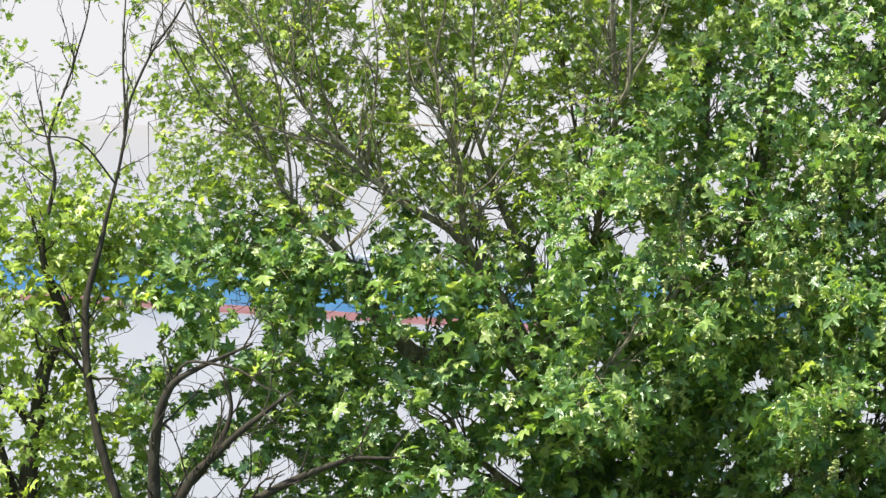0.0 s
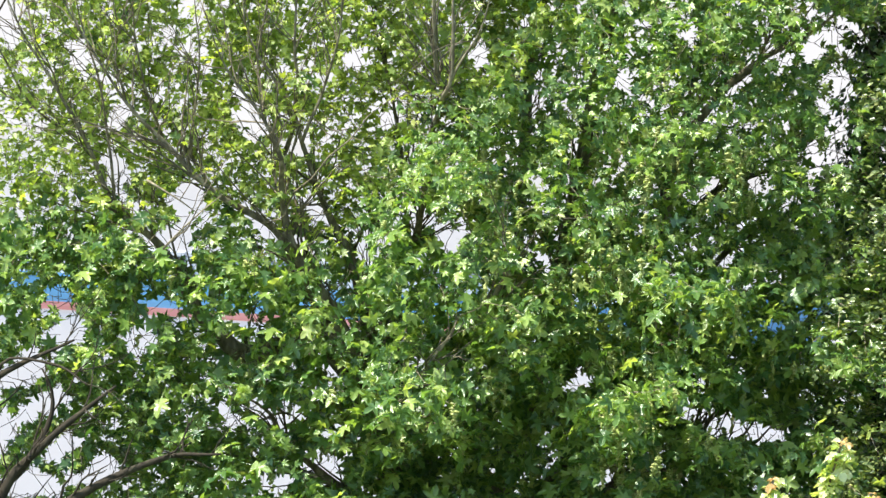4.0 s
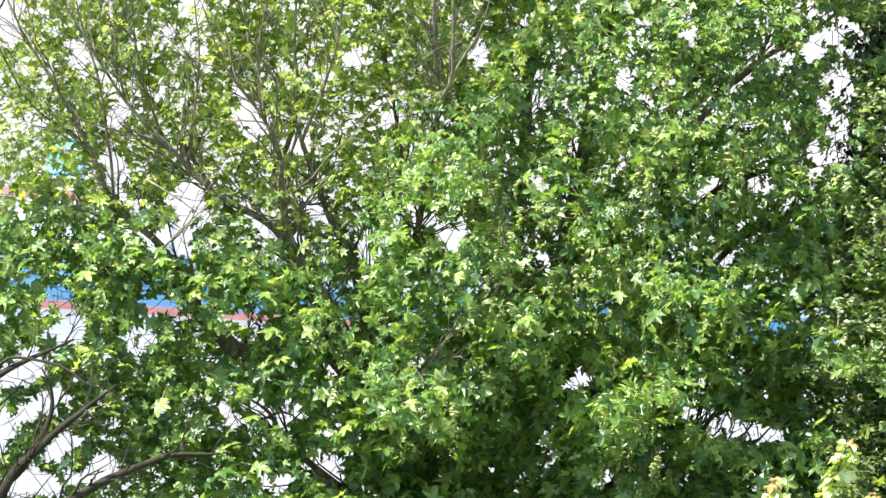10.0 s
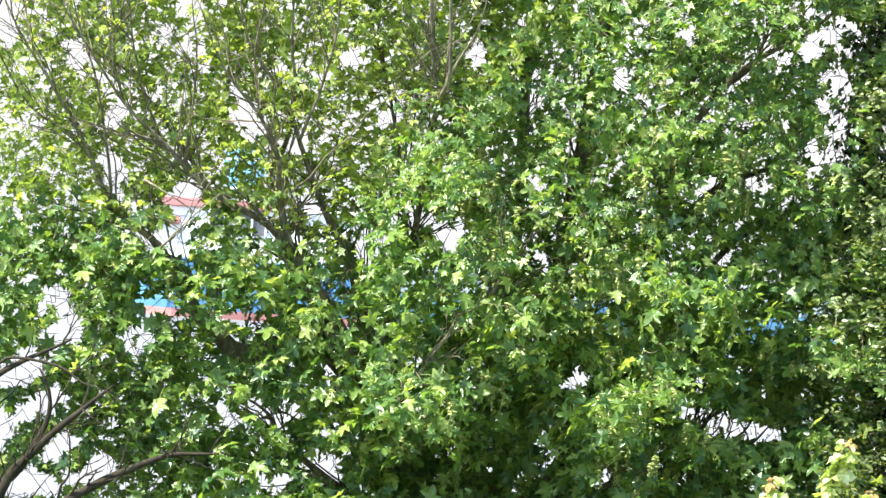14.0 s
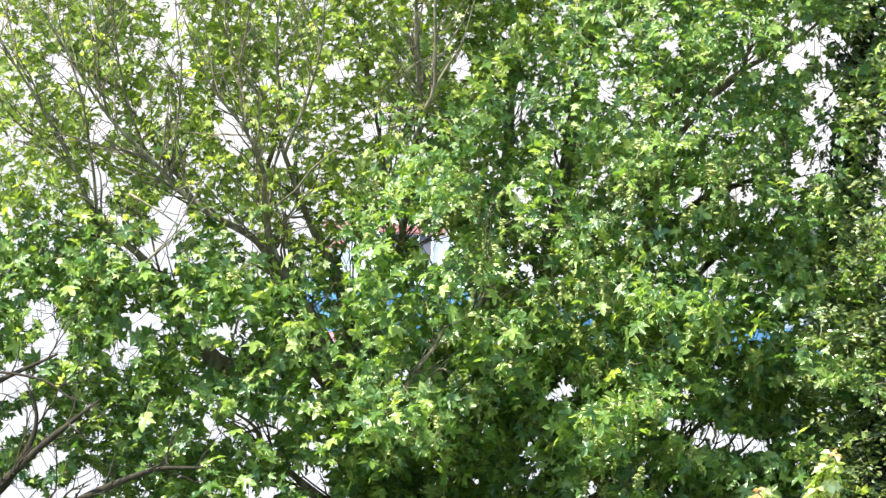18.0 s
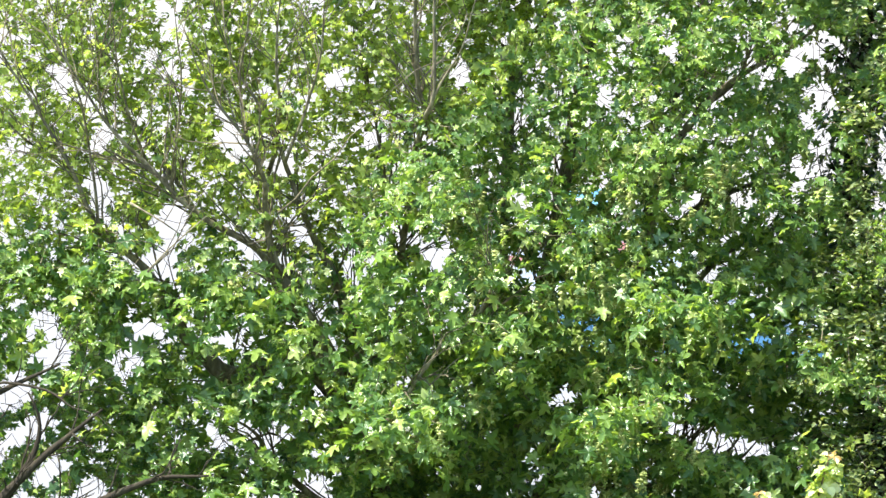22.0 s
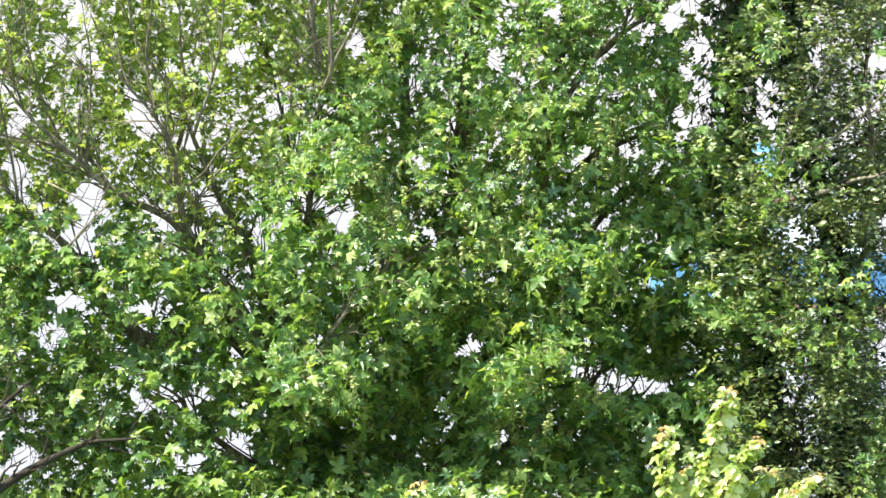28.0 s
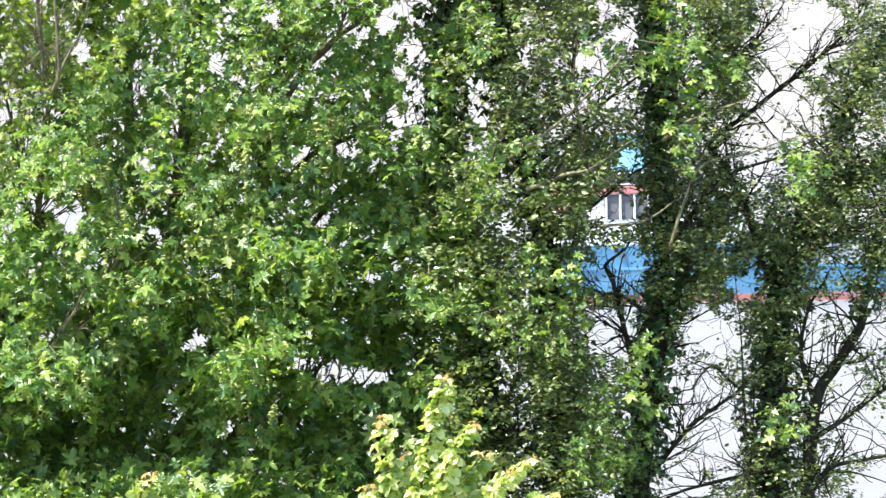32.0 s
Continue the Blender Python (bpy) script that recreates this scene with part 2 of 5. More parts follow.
def maple_blade(seed, deep=1.0, curl=1.0, stalk=0.0, teeth=True):
    """A lobed, toothed leaf, 1 long, its base at the origin, growing along +y, top side +z, with its stalk behind it."""
    g = random.Random(seed)
    tips = [(-0.44, 0.0), (-0.62, 0.52), (0.0, 1.0), (0.62, 0.52), (0.44, 0.0)]
    dips = [(-0.25, 0.27), (-0.2, 0.55), (0.2, 0.55), (0.25, 0.27)]
    dips = [(x * (2 - deep), y + 0.06 * (1 - deep)) for x, y in dips]
    mid = (0, 0.36)
    v, rim = [(0, 0, 0.02), (*mid, -0.03)], []

    def put(x, y, lift):
        v.append((x * g.uniform(0.93, 1.07), y + g.uniform(-0.02, 0.02), lift - 0.2 * curl * (x * x + (y - 0.4) ** 2) * g.uniform(0.5, 1.8)))
        rim.append(len(v) - 1)

    for i, (x, y) in enumerate(tips):
        if 0 < i and teeth:            # the tooth on each shoulder of a lobe
            dx, dy = dips[i - 1]
            put(dx + (x - dx) * 0.5 - 0.06 * (y - mid[1]) - 0.05, dy + (y - dy) * 0.52 + 0.03, 0.05)
        put(x, y, 0.0)
        if i < 4:
            dx, dy = dips[i]
            if teeth:
                put(dx + (x - dx) * 0.5 + 0.06 * (y - mid[1]) + 0.05, dy + (y - dy) * 0.52 + 0.03, 0.05)
            put(dx, dy, g.uniform(0.07, 0.13))
    f = [(1, p, q) for q, p in zip(rim, rim[1:])] + [(1, rim[0], 0), (1, 0, rim[-1])]
    if stalk:
        n = len(v)
        v += [(-0.014, -stalk, -0.05 * stalk), (0.014, -stalk, -0.05 * stalk), (0.014, 0, 0.02), (-0.014, 0, 0.02)]
        f += [(n, n + 1, n + 2), (n, n + 2, n + 3)]
    return v, f


def oval_blade(seed, wide=0.27):
    g = random.Random(seed)
    v = [(0, 0, 0), (-wide, 0.38, 0.07), (wide, 0.38, 0.07), (-wide * 0.75, 0.7, 0.0), (wide * 0.75, 0.7, 0.02), (0, 0.5, -0.04), (0, 1, -0.1 * g.uniform(0, 2))]
    return v, [(0, 5, 1), (0, 2, 5), (1, 5, 3), (5, 2, 4), (3, 5, 6), (5, 4, 6)]


def ivy_blade(seed):
    v = [(0, 0, 0), (-0.5, 0.12, -0.04), (-0.3, 0.5, 0.02), (0, 1, -0.1), (0.3, 0.5, 0.02), (0.5, 0.12, -0.04), (0, 0.4, 0.06)]
    return v, [(6, 1, 0), (6, 2, 1), (6, 3, 2), (6, 4, 3), (6, 5, 4), (6, 0, 5)]


MAPLES = [maple_blade(i, 1.05 + 0.08 * (i % 3), 1.0 + 0.6 * (i % 2), 0.6) for i in range(6)]
SMALL_MAPLES = [maple_blade(i, 0.9 + 0.08 * (i % 3), 1.0 + 0.6 * (i % 2), teeth=False) for i in range(6)]
OVALS = [oval_blade(i) for i in range(3)]
IVIES = [ivy_blade(0)]


def turned(way, up, size, at):
    """The 3 x 4 frames of leaves that grow along way with their top sides towards up."""
    y = way / (np.sqrt((way ** 2).sum(1))[:, None] + 1e-9)
    x = across(y, up)
    x /= np.sqrt((x ** 2).sum(1))[:, None] + 1e-9
    z = across(x, y)
    s = np.asarray(size)[:, None]
    return np.stack((x * s, y * s, z * s, at), axis=2)


def turned_one(way, up, size, at):
    return turned(way[None], up[None], [size], at[None])[0]


def leaf_mesh(name, blades, leaves):
    """One mesh of many leaves: (index of the blade, frame) each."""
    verts, tris, n = [], [], 0
    for kind, (v, f) in enumerate(blades):
        fr = np.array([q for k, q in leaves if k == kind])
        if not len(fr):
            continue
        v, f = np.asarray(v, dtype=float), np.asarray(f)
        got = np.einsum("vj,lij->lvi", v, fr[:, :, :3]) + fr[:, None, :, 3]
        verts.append(got.reshape(-1, 3))
        tris.append((f[None] + (np.arange(len(fr)) * len(v))[:, None, None] + n).reshape(-1, 3))
        n += len(fr) * len(v)
    me = bpy.data.meshes.new(name)
    if n:
        verts, tris = np.concatenate(verts), np.concatenate(tris)
        me.vertices.add(n)
        me.vertices.foreach_set("co", verts.ravel())
        me.loops.add(tris.size)
        me.loops.foreach_set("vertex_index", tris.ravel().astype(np.int32))
        me.polygons.add(len(tris))
        me.polygons.foreach_set("loop_start", np.arange(0, tris.size, 3, dtype=np.int32))
        me.update(calc_edges=True)
        me.validate()
    return me


def wobble(x, z, s):
    return noise.noise(Vector((x * s, 3.7, z * s)))


def gap_share(gaps, x, z):
    """0 in the middle of a gap of the crown, 1 outside."""
    share = 1.0
    for gx, gz, rx, rz, turn in gaps:
        if abs(x - gx) > 0.6 or abs(z - gz) > 0.6:
            continue
        a = radians(turn)
        u, w = (x - gx) * math.cos(a) + (z - gz) * math.sin(a), -(x - gx) * math.sin(a) + (z - gz) * math.cos(a)
        q = math.hypot(u / (rx + 0.02), w / (rz + 0.02)) + 0.25 * wobble(x, z, 7.0)
        share = min(share, max(0.0, (q - 0.92) / 0.25))
    return share


GAPS_LEFT = [
    (-3.06, 9.44, 0.289, 0.120, 4), (-2.82, 9.33, 0.144, 0.168, 4), (-2.52, 9.44, 0.072, 0.168, -26), (-2.58, 8.73, 0.051, 0.144, 4),
    (-2.85, 8.94, 0.060, 0.096, 34), (-3.16, 9.13, 0.096, 0.144, 4), (-2.45, 7.85, 0.135, 0.039, 1), (-2.53, 7.72, 0.180, 0.090, 4),
    (-2.19, 7.58, 0.180, 0.063, 39), (-2.32, 7.20, 0.063, 0.150, -21), (-1.97, 7.79, 0.105, 0.063, 14), (-2.09, 7.39, 0.120, 0.060, 34),
    (-2.07, 6.97, 0.211, 0.063, 4), (-1.74, 7.07, 0.120, 0.060, 34), (-2.70, 7.44, 0.045, 0.090, 4), (-1.96, 7.19, 0.120, 0.039, 44),
    (-2.59, 7.12, 0.039, 0.090, 4)]
GAPS_CENTRE = [
    (-1.06, 8.99, 0.051, 0.150, 39), (-1.77, 8.65, 0.051, 0.120, 19), (-1.38, 8.55, 0.090, 0.090, 4), (-1.43, 8.32, 0.078, 0.078, 4),
    (-1.78, 8.96, 0.036, 0.084, -31), (-2.00, 9.27, 0.036, 0.102, 44), (-1.55, 8.31, 0.060, 0.042, 4), (-0.81, 8.86, 0.066, 0.036, 4),
    (-2.01, 7.95, 0.090, 0.060, 4), (-1.49, 7.96, 0.102, 0.060, 4), (-1.00, 7.94, 0.090, 0.042, 4), (-1.09, 7.76, 0.102, 0.054, -6)]
GAPS_CENTRE += [
    (-1.59, 7.78, 0.084, 0.054, 4), (-0.81, 7.43, 0.187, 0.048, 4), (-1.07, 7.40, 0.078, 0.054, 4), (-0.55, 7.16, 0.102, 0.066, -16),
    (-0.83, 7.06, 0.066, 0.036, 4), (-2.41, 9.44, 0.066, 0.120, 4), (-0.70, 8.52, 0.090, 0.042, -41), (-0.95, 8.43, 0.120, 0.036, -36)]
GAPS_MIDDLE = [
    (0.13, 9.40, 0.042, 0.066, 24), (0.44, 9.15, 0.021, 0.036, 4), (0.89, 9.31, 0.030, 0.042, 4), (0.68, 8.92, 0.048, 0.030, 4),
    (-0.15, 8.48, 0.036, 0.042, 4), (0.01, 8.43, 0.048, 0.054, 4), (2.01, 9.65, 0.057, 0.090, 4), (1.99, 9.23, 0.030, 0.054, -16),
    (2.08, 9.07, 0.078, 0.126, 24), (2.21, 9.65, 0.072, 0.042, 4), (1.72, 9.51, 0.030, 0.066, 54), (1.98, 8.99, 0.030, 0.048, 4),
    (1.39, 8.76, 0.096, 0.039, 24), (1.63, 8.83, 0.078, 0.039, -6), (1.52, 8.42, 0.066, 0.024, 34), (1.52, 9.35, 0.072, 0.033, 44)]
GAPS_MIDDLE += [
    (1.25, 9.59, 0.030, 0.048, 4), (1.83, 9.75, 0.048, 0.030, 4), (1.53, 7.54, 0.174, 0.045, -14), (1.75, 7.48, 0.120, 0.051, -10),
    (0.97, 7.21, 0.054, 0.066, 4), (0.75, 7.71, 0.060, 0.051, 4), (1.16, 7.26, 0.066, 0.027, 4), (-0.54, 9.34, 0.060, 0.042, 4),
    (-0.33, 9.04, 0.042, 0.030, 4)]
GAPS_RIGHT = [
    (4.32, 9.45, 0.279, 0.247, 28), (4.20, 9.05, 0.164, 0.197, 38), (3.22, 8.45, 0.125, 0.099, 8), (3.20, 8.09, 0.171, 0.112, 8),
    (3.18, 7.72, 0.132, 0.151, 8), (3.77, 7.71, 0.164, 0.164, 8), (3.73, 7.35, 0.158, 0.148, 8), (3.79, 7.05, 0.132, 0.164, 8),
    (3.61, 6.86, 0.085, 0.112, 8), (3.94, 7.96, 0.072, 0.053, 8), (4.49, 7.85, 0.112, 0.053, 8), (4.71, 7.70, 0.099, 0.132, 8),
    (4.55, 7.34, 0.059, 0.099, 8), (4.68, 7.07, 0.118, 0.132, 8), (4.71, 6.81, 0.099, 0.066, 8), (4.34, 7.67, 0.053, 0.164, -2)]
GAPS_RIGHT += [
    (2.04, 9.37, 0.066, 0.112, -7), (2.40, 9.07, 0.082, 0.132, 8), (1.99, 9.00, 0.099, 0.079, 28), (2.18, 9.58, 0.085, 0.046, 8),
    (1.92, 9.55, 0.053, 0.072, 8), (3.30, 9.46, 0.059, 0.046, 8), (3.31, 8.72, 0.066, 0.046, 8), (2.99, 9.02, 0.059, 0.046, 8),
    (3.13, 9.27, 0.046, 0.059, -12), (2.70, 9.34, 0.033, 0.053, 8), (3.17, 9.60, 0.046, 0.053, 8), (1.59, 7.50, 0.230, 0.046, -8)]
SPRIGS = [
    (2.72, 7.99, 0.296, 0.197, 8), (2.91, 7.79, 0.197, 0.197, 8), (3.31, 7.55, 0.132, 0.132, 8), (3.20, 7.33, 0.197, 0.197, 8),
    (3.10, 7.06, 0.197, 0.164, 8), (3.54, 9.36, 0.138, 0.395, 8), (3.55, 8.87, 0.085, 0.164, 8), (2.28, 9.48, 0.296, 0.197, 8),
    (2.43, 8.69, 0.296, 0.164, 8), (3.05, 9.24, 0.132, 0.164, -22), (3.76, 9.22, 0.132, 0.099, 8), (4.14, 7.20, 0.099, 0.132, 8),
    (4.24, 8.66, 0.164, 0.132, 8), (2.52, 7.83, 0.197, 0.164, 8)]
GAPS = GAPS_LEFT + GAPS_CENTRE + GAPS_MIDDLE + GAPS_RIGHT

# how leafy the row of crowns is, on a 1 cm grid from x = -5, z = 5.5
gx_all, gz_all = np.meshgrid(np.arange(-5, 6, 0.01), np.arange(5.5, 11.5, 0.01), indexing="ij")
ragged = 0.2 * (np.sin(gx_all * 31 + 3 * np.sin(gz_all * 17)) + np.sin(gz_all * 37 + 3 * np.sin(gx_all * 23 + 1)))
LEAFY = np.ones_like(gx_all)
for gx, gz, rx, rz, turn in GAPS:
    a = radians(turn)
    u = (gx_all - gx) * math.cos(a) + (gz_all - gz) * math.sin(a)
    w = -(gx_all - gx) * math.sin(a) + (gz_all - gz) * math.cos(a)
    LEAFY = np.minimum(LEAFY, np.clip((np.hypot(u / (rx + 0.022), w / (rz + 0.022)) + ragged - 0.85) / 0.3, 0.0, 1.0))

pin = np.random.RandomState(77)
for _ in range(640):                   # small chinks of sky, more of them in the thin part of the row
    gx, gz, r = pin.uniform(-3.7, 3.2), pin.uniform(6.6, 9.9), pin.uniform(0.010, 0.030)
    if pin.rand() < (0.95 if gx < -0.6 and gz > 8.2 else 0.5 if gx < -0.6 else 0.35 if gx > 1.0 and gz > 8.6 else 0.15):
        LEAFY = np.minimum(LEAFY, np.clip((np.hypot((gx_all - gx) / r, (gz_all - gz) / (r * pin.uniform(0.5, 1.2))) + ragged - 0.9) / 0.3, 0.0, 1.0))


LEAFY = np.maximum(LEAFY, np.where((gx_all > 1.2) & (gx_all < 2.6) & (gz_all > 8.5), 0.09, 0.03 * (gx_all > 2.1)))   # stray leaves in the gaps between the ivy-clad trees


def leafy(p):
    """The share of leaves that stand at each place, along the row's own gaps."""
    i = np.clip(((p[:, 0] * 45 / p[:, 1] + 5) * 100).astype(int), 0, LEAFY.shape[0] - 1)
    j = np.clip(((9 + (p[:, 2] - 9) * 45 / p[:, 1] - 5.5) * 100).astype(int), 0, LEAFY.shape[1] - 1)
    return LEAFY[i, j]


# ---- the place ----
bank = bmesh.new()
rows_y = [-400, -60, 0, 20, 40, 52, 60, 66, 72, 80]
rows_z = [0, 0, 0, 0, 0, -0.1, -0.7, -1.9, -3.2, -5.0]
grid = []
for y, z in zip(rows_y, rows_z):
    grid.append([bank.verts.new((x, y + 1.5 * wobble(x, y, 0.05), z + 0.12 * wobble(x, y, 0.3))) for x in range(-400, 401, 20)])
for a, b in zip(grid, grid[1:]):
    for i in range(len(a) - 1):
        bank.faces.new((a[i], a[i + 1], b[i + 1], b[i]))
tagged(part("ground", bank, SOIL, smooth=True), "grassy river bank with bare soil under the trees", "ground", kind="structure")
sea = bmesh.new()
for vx in ((-4500, -4500), (4500, -4500), (4500, 4800), (-4500, 4800)):
    sea.verts.new((*vx, -2.9))
sea.faces.new(sea.verts)
tagged(part("water", sea, WATER), "wide bright river rippled by the wind", "water", kind="structure")

far = bmesh.new()
for i in range(25):                    # the hazy white sky low over the river
    a = radians(-48 + 4 * i)
    far.verts.new((4700 * math.sin(a), 4700 * math.cos(a), -60))
    far.verts.new((4700 * math.sin(a), 4700 * math.cos(a), 1100))
far.verts.ensure_lookup_table()
for i in range(24):
    far.faces.new((far.verts[2 * i], far.verts[2 * i + 2], far.verts[2 * i + 3], far.verts[2 * i + 1]))
tagged(part("backdrop", far, HAZE, smooth=True), "bright white haze over the far water", "sky", kind="structure")

# ---- trees ----
SPRAYS = []                            # foliage that sways: (object, where it hangs, how far)


def ease(v):
    v = min(1.0, max(0.0, v))
    return v * v * (3 - 2 * v)


def limb(tree, keys, bark=None, twiggy=True, sides=11):
    """One limb of a tree, a part of it. Returns its points and radii."""
    pts, rad = curve(keys, 0.05)
    rad = rad * np.array([1 - 0.48 * ease((p[2] - 7.7) / 0.9) * ease((0.6 - p[0]) / 0.5) for p in pts])
    rad *= 1 - 0.6 * np.clip((np.linspace(0, 1, len(rad)) - 0.72) / 0.28, 0, 1) ** 1.5
    pts = pts + 0.006 * np.array([[noise.noise(Vector(p * 5)), noise.noise(Vector(p * 5 + 9)), noise.noise(Vector(p * 5 + 19))] for p in pts])
    mat = bark or tree_bark[tree.name]
    ob = part("limb", tube(pts - np.array(tree.location), rad, sides, 0.18), mat, tree, smooth=True)
    return ob, pts, rad


def twigs(limbs, tree, seed, per_metre, reach, lift=0.35, low=5.9, spread=0.42):
    """Side branches that fork from the limbs, one mesh for each limb. Returns the nodes where leaves can hang."""
    g = np.random.RandomState(seed)
    nodes = []
    for ob, pts, rad in limbs:
        heap = Heap()
        length = np.linalg.norm(np.diff(pts, axis=0), axis=1).sum()
        nodes.extend(pts[:: 3])
        for _ in range(int(length * per_metre * (0.55 if rad[0] < 0.016 else 1.0))):
            i = g.randint(len(pts) // 6, len(pts) - 1)
            if pts[i][2] < low:
                continue
            along = pts[i + 1] - pts[i]
            along /= np.linalg.norm(along)
            way = along * 0.8 + g.normal(0, spread * 1.15, 3) + np.array((0, 0, lift))
            way /= np.linalg.norm(way)
            r0 = min(rad[i] * 0.45, 0.009) * g.uniform(0.4, 0.9) + 0.0012
            span = reach * g.uniform(0.35, 1.0)
            p, run, rr = pts[i].copy(), [pts[i].copy()], [r0]
            steps = 6
            for s in range(steps):
                way = way + g.normal(0, 0.19, 3) + np.array((0, 0, 0.04))
                way /= np.linalg.norm(way)
                p = p + way * span / steps
                run.append(p.copy())
                rr.append(r0 * (1 - 0.75 * (s + 1) / steps) + 0.0008)
                nodes.append(p.copy())
                if g.rand() < 0.6:
                    w2 = way + g.normal(0, 0.45, 3)
                    w2 /= np.linalg.norm(w2)
                    e = p + w2 * span * g.uniform(0.15, 0.4)
                    mid = (p + e) / 2 + g.normal(0, 0.012, 3)
                    heap.add(*tube(np.array((p, mid, e)), np.array((rr[-1] * 0.7, rr[-1] * 0.55, 0.0012)), 4))
                    nodes += [mid, e]
            heap.add(*tube(np.array(run), np.array(rr), 5))
        if heap.n:
            loc = np.array(tree.location)
            tagged(part("twig", ([tuple(np.array(v) - loc) for v in heap.v], heap.f), TWIG if tree_bark[tree.name] is BARK else SHADED_BARK, ob), kind="stuff")
    return np.array(nodes)


def raceme(heap, at, long, g):
    """A hanging flower raceme: a stack of small florets on a stalk."""
    p = np.array(at)
    for i in range(8):
        w = 0.017 * (1.15 - 0.1 * i) * g.uniform(0.6, 1.3)
        c = p + np.array((g.normal(0, 0.007), g.normal(0, 0.007), -long * (i + 0.5) / 8))
        h = long / 8 * g.uniform(0.7, 1.3)
        v = [tuple(c + np.array(q)) for q in ((w, 0, 0), (0, w, 0), (-w, 0, 0), (0, -w, 0), (0, 0, h), (0, 0, -h))]
        heap.add(v, [(0, 1, 4), (1, 2, 4), (2, 3, 4), (3, 0, 4), (1, 0, 5), (2, 1, 5), (3, 2, 5), (0, 3, 5)])


def thin_part(x, z):
    """How far a place lies in the open upper and lower corner of the sycamore's crown, where its limbs show."""
    w = 0.3 * wobble(x + 2, z, 1.9) + 0.2 * wobble(x, z, 5.0)
    return max(ease((-0.6 + (z - 8.2) * 0.9 - x + w) / 0.6) * ease((z - 8.15 + w) / 0.5), ease((-1.15 - x + w) / 0.6) * ease((7.85 - z + w) / 0.4))


def stars(g, tips, size, count, droop, kinds, loose, fine):
    """The leaves of many shoots as stars on long stalks, each star facing out and up to the light."""
    counts = g.randint(max(2, count - 2), count + 3, len(tips))
    tip = np.repeat(np.arange(len(tips)), counts)
    n = len(tip)
    nth = np.arange(n) - np.repeat(np.cumsum(counts) - counts, counts)
    axis = g.normal(0, 0.5, (len(tips), 3)) + np.array((-0.12, -0.55, 0.8))
    axis /= np.sqrt((axis ** 2).sum(1))[:, None]
    u = across(axis, np.broadcast_to((0.0, 0.0, 1.0), axis.shape))
    u /= np.sqrt((u ** 2).sum(1))[:, None] + 1e-9
    w = across(axis, u)
    a = g.uniform(0, 6.28, len(tips))[tip] + nth * 1.75 + g.normal(0, 0.3, n)
    way = u[tip] * np.cos(a)[:, None] + w[tip] * np.sin(a)[:, None] + axis[tip] * g.normal(0.12, 0.25, n)[:, None]
    way[:, 2] -= droop * g.uniform(0.2, 1.0, n)
    way /= np.sqrt((way ** 2).sum(1))[:, None]
    big = size * g.uniform(0.42, 1.2, n) * (1 - 0.22 * (nth > 3)) * g.uniform(0.8, 1.15, len(tips))[tip]
    big *= np.array([1 - fine * ease((p[2] - 8.1) / 0.8) for p in tips])[tip]
    base = tips[tip] + way * (0.6 * big)[:, None] + g.normal(0, loose * size, (n, 3))
    fr = turned(way, axis[tip] + g.normal(0, 0.5, (n, 3)), big, base)
    stay = leafy(base + way * (0.4 * big)[:, None]) > g.uniform(0.02, 1.0, n)
    return tip[stay], g.randint(kinds, size=n)[stay], fr[stay]


def rosettes(g, tips, size, count, droop, kinds, loose, fine):
    """The leaves of many shoots, a loose rosette round each tip: tip, kind of blade and frame of each leaf."""
    counts = g.randint(count - 3, count + 3, len(tips))
    tip = np.repeat(np.arange(len(tips)), counts)
    n = len(tip)
    nth = np.arange(n) - np.repeat(np.cumsum(counts) - counts, counts)
    a = g.uniform(0, 6.28, len(tips))[tip] + nth * 2.4 + g.normal(0, 0.25, n)
    ring = g.uniform(0.25, 1.0, n)
    way = np.stack((np.cos(a), np.sin(a), g.normal(0.05, 0.3, n) - droop * ring), axis=1)
    base = tips[tip] + way * np.array((1, 1, 0.5)) * (size * loose * ring)[:, None]
    base[:, 2] += g.uniform(-0.5, 0.5, n) * size * (0.55 + loose)
    up = g.normal(0, 0.42 if loose < 1 else 0.8, (n, 3)) + np.array((0, -0.41, 0.99))
    fr = turned(way, up, size * g.uniform(0.6, 1.25, n) * (1 - fine * np.array([thin_part(p[0], p[2]) for p in tips]))[tip], base)
    stay = leafy(base) > g.uniform(0.02, 1.0, n)
    return tip[stay], g.randint(kinds, size=n)[stay], fr[stay]


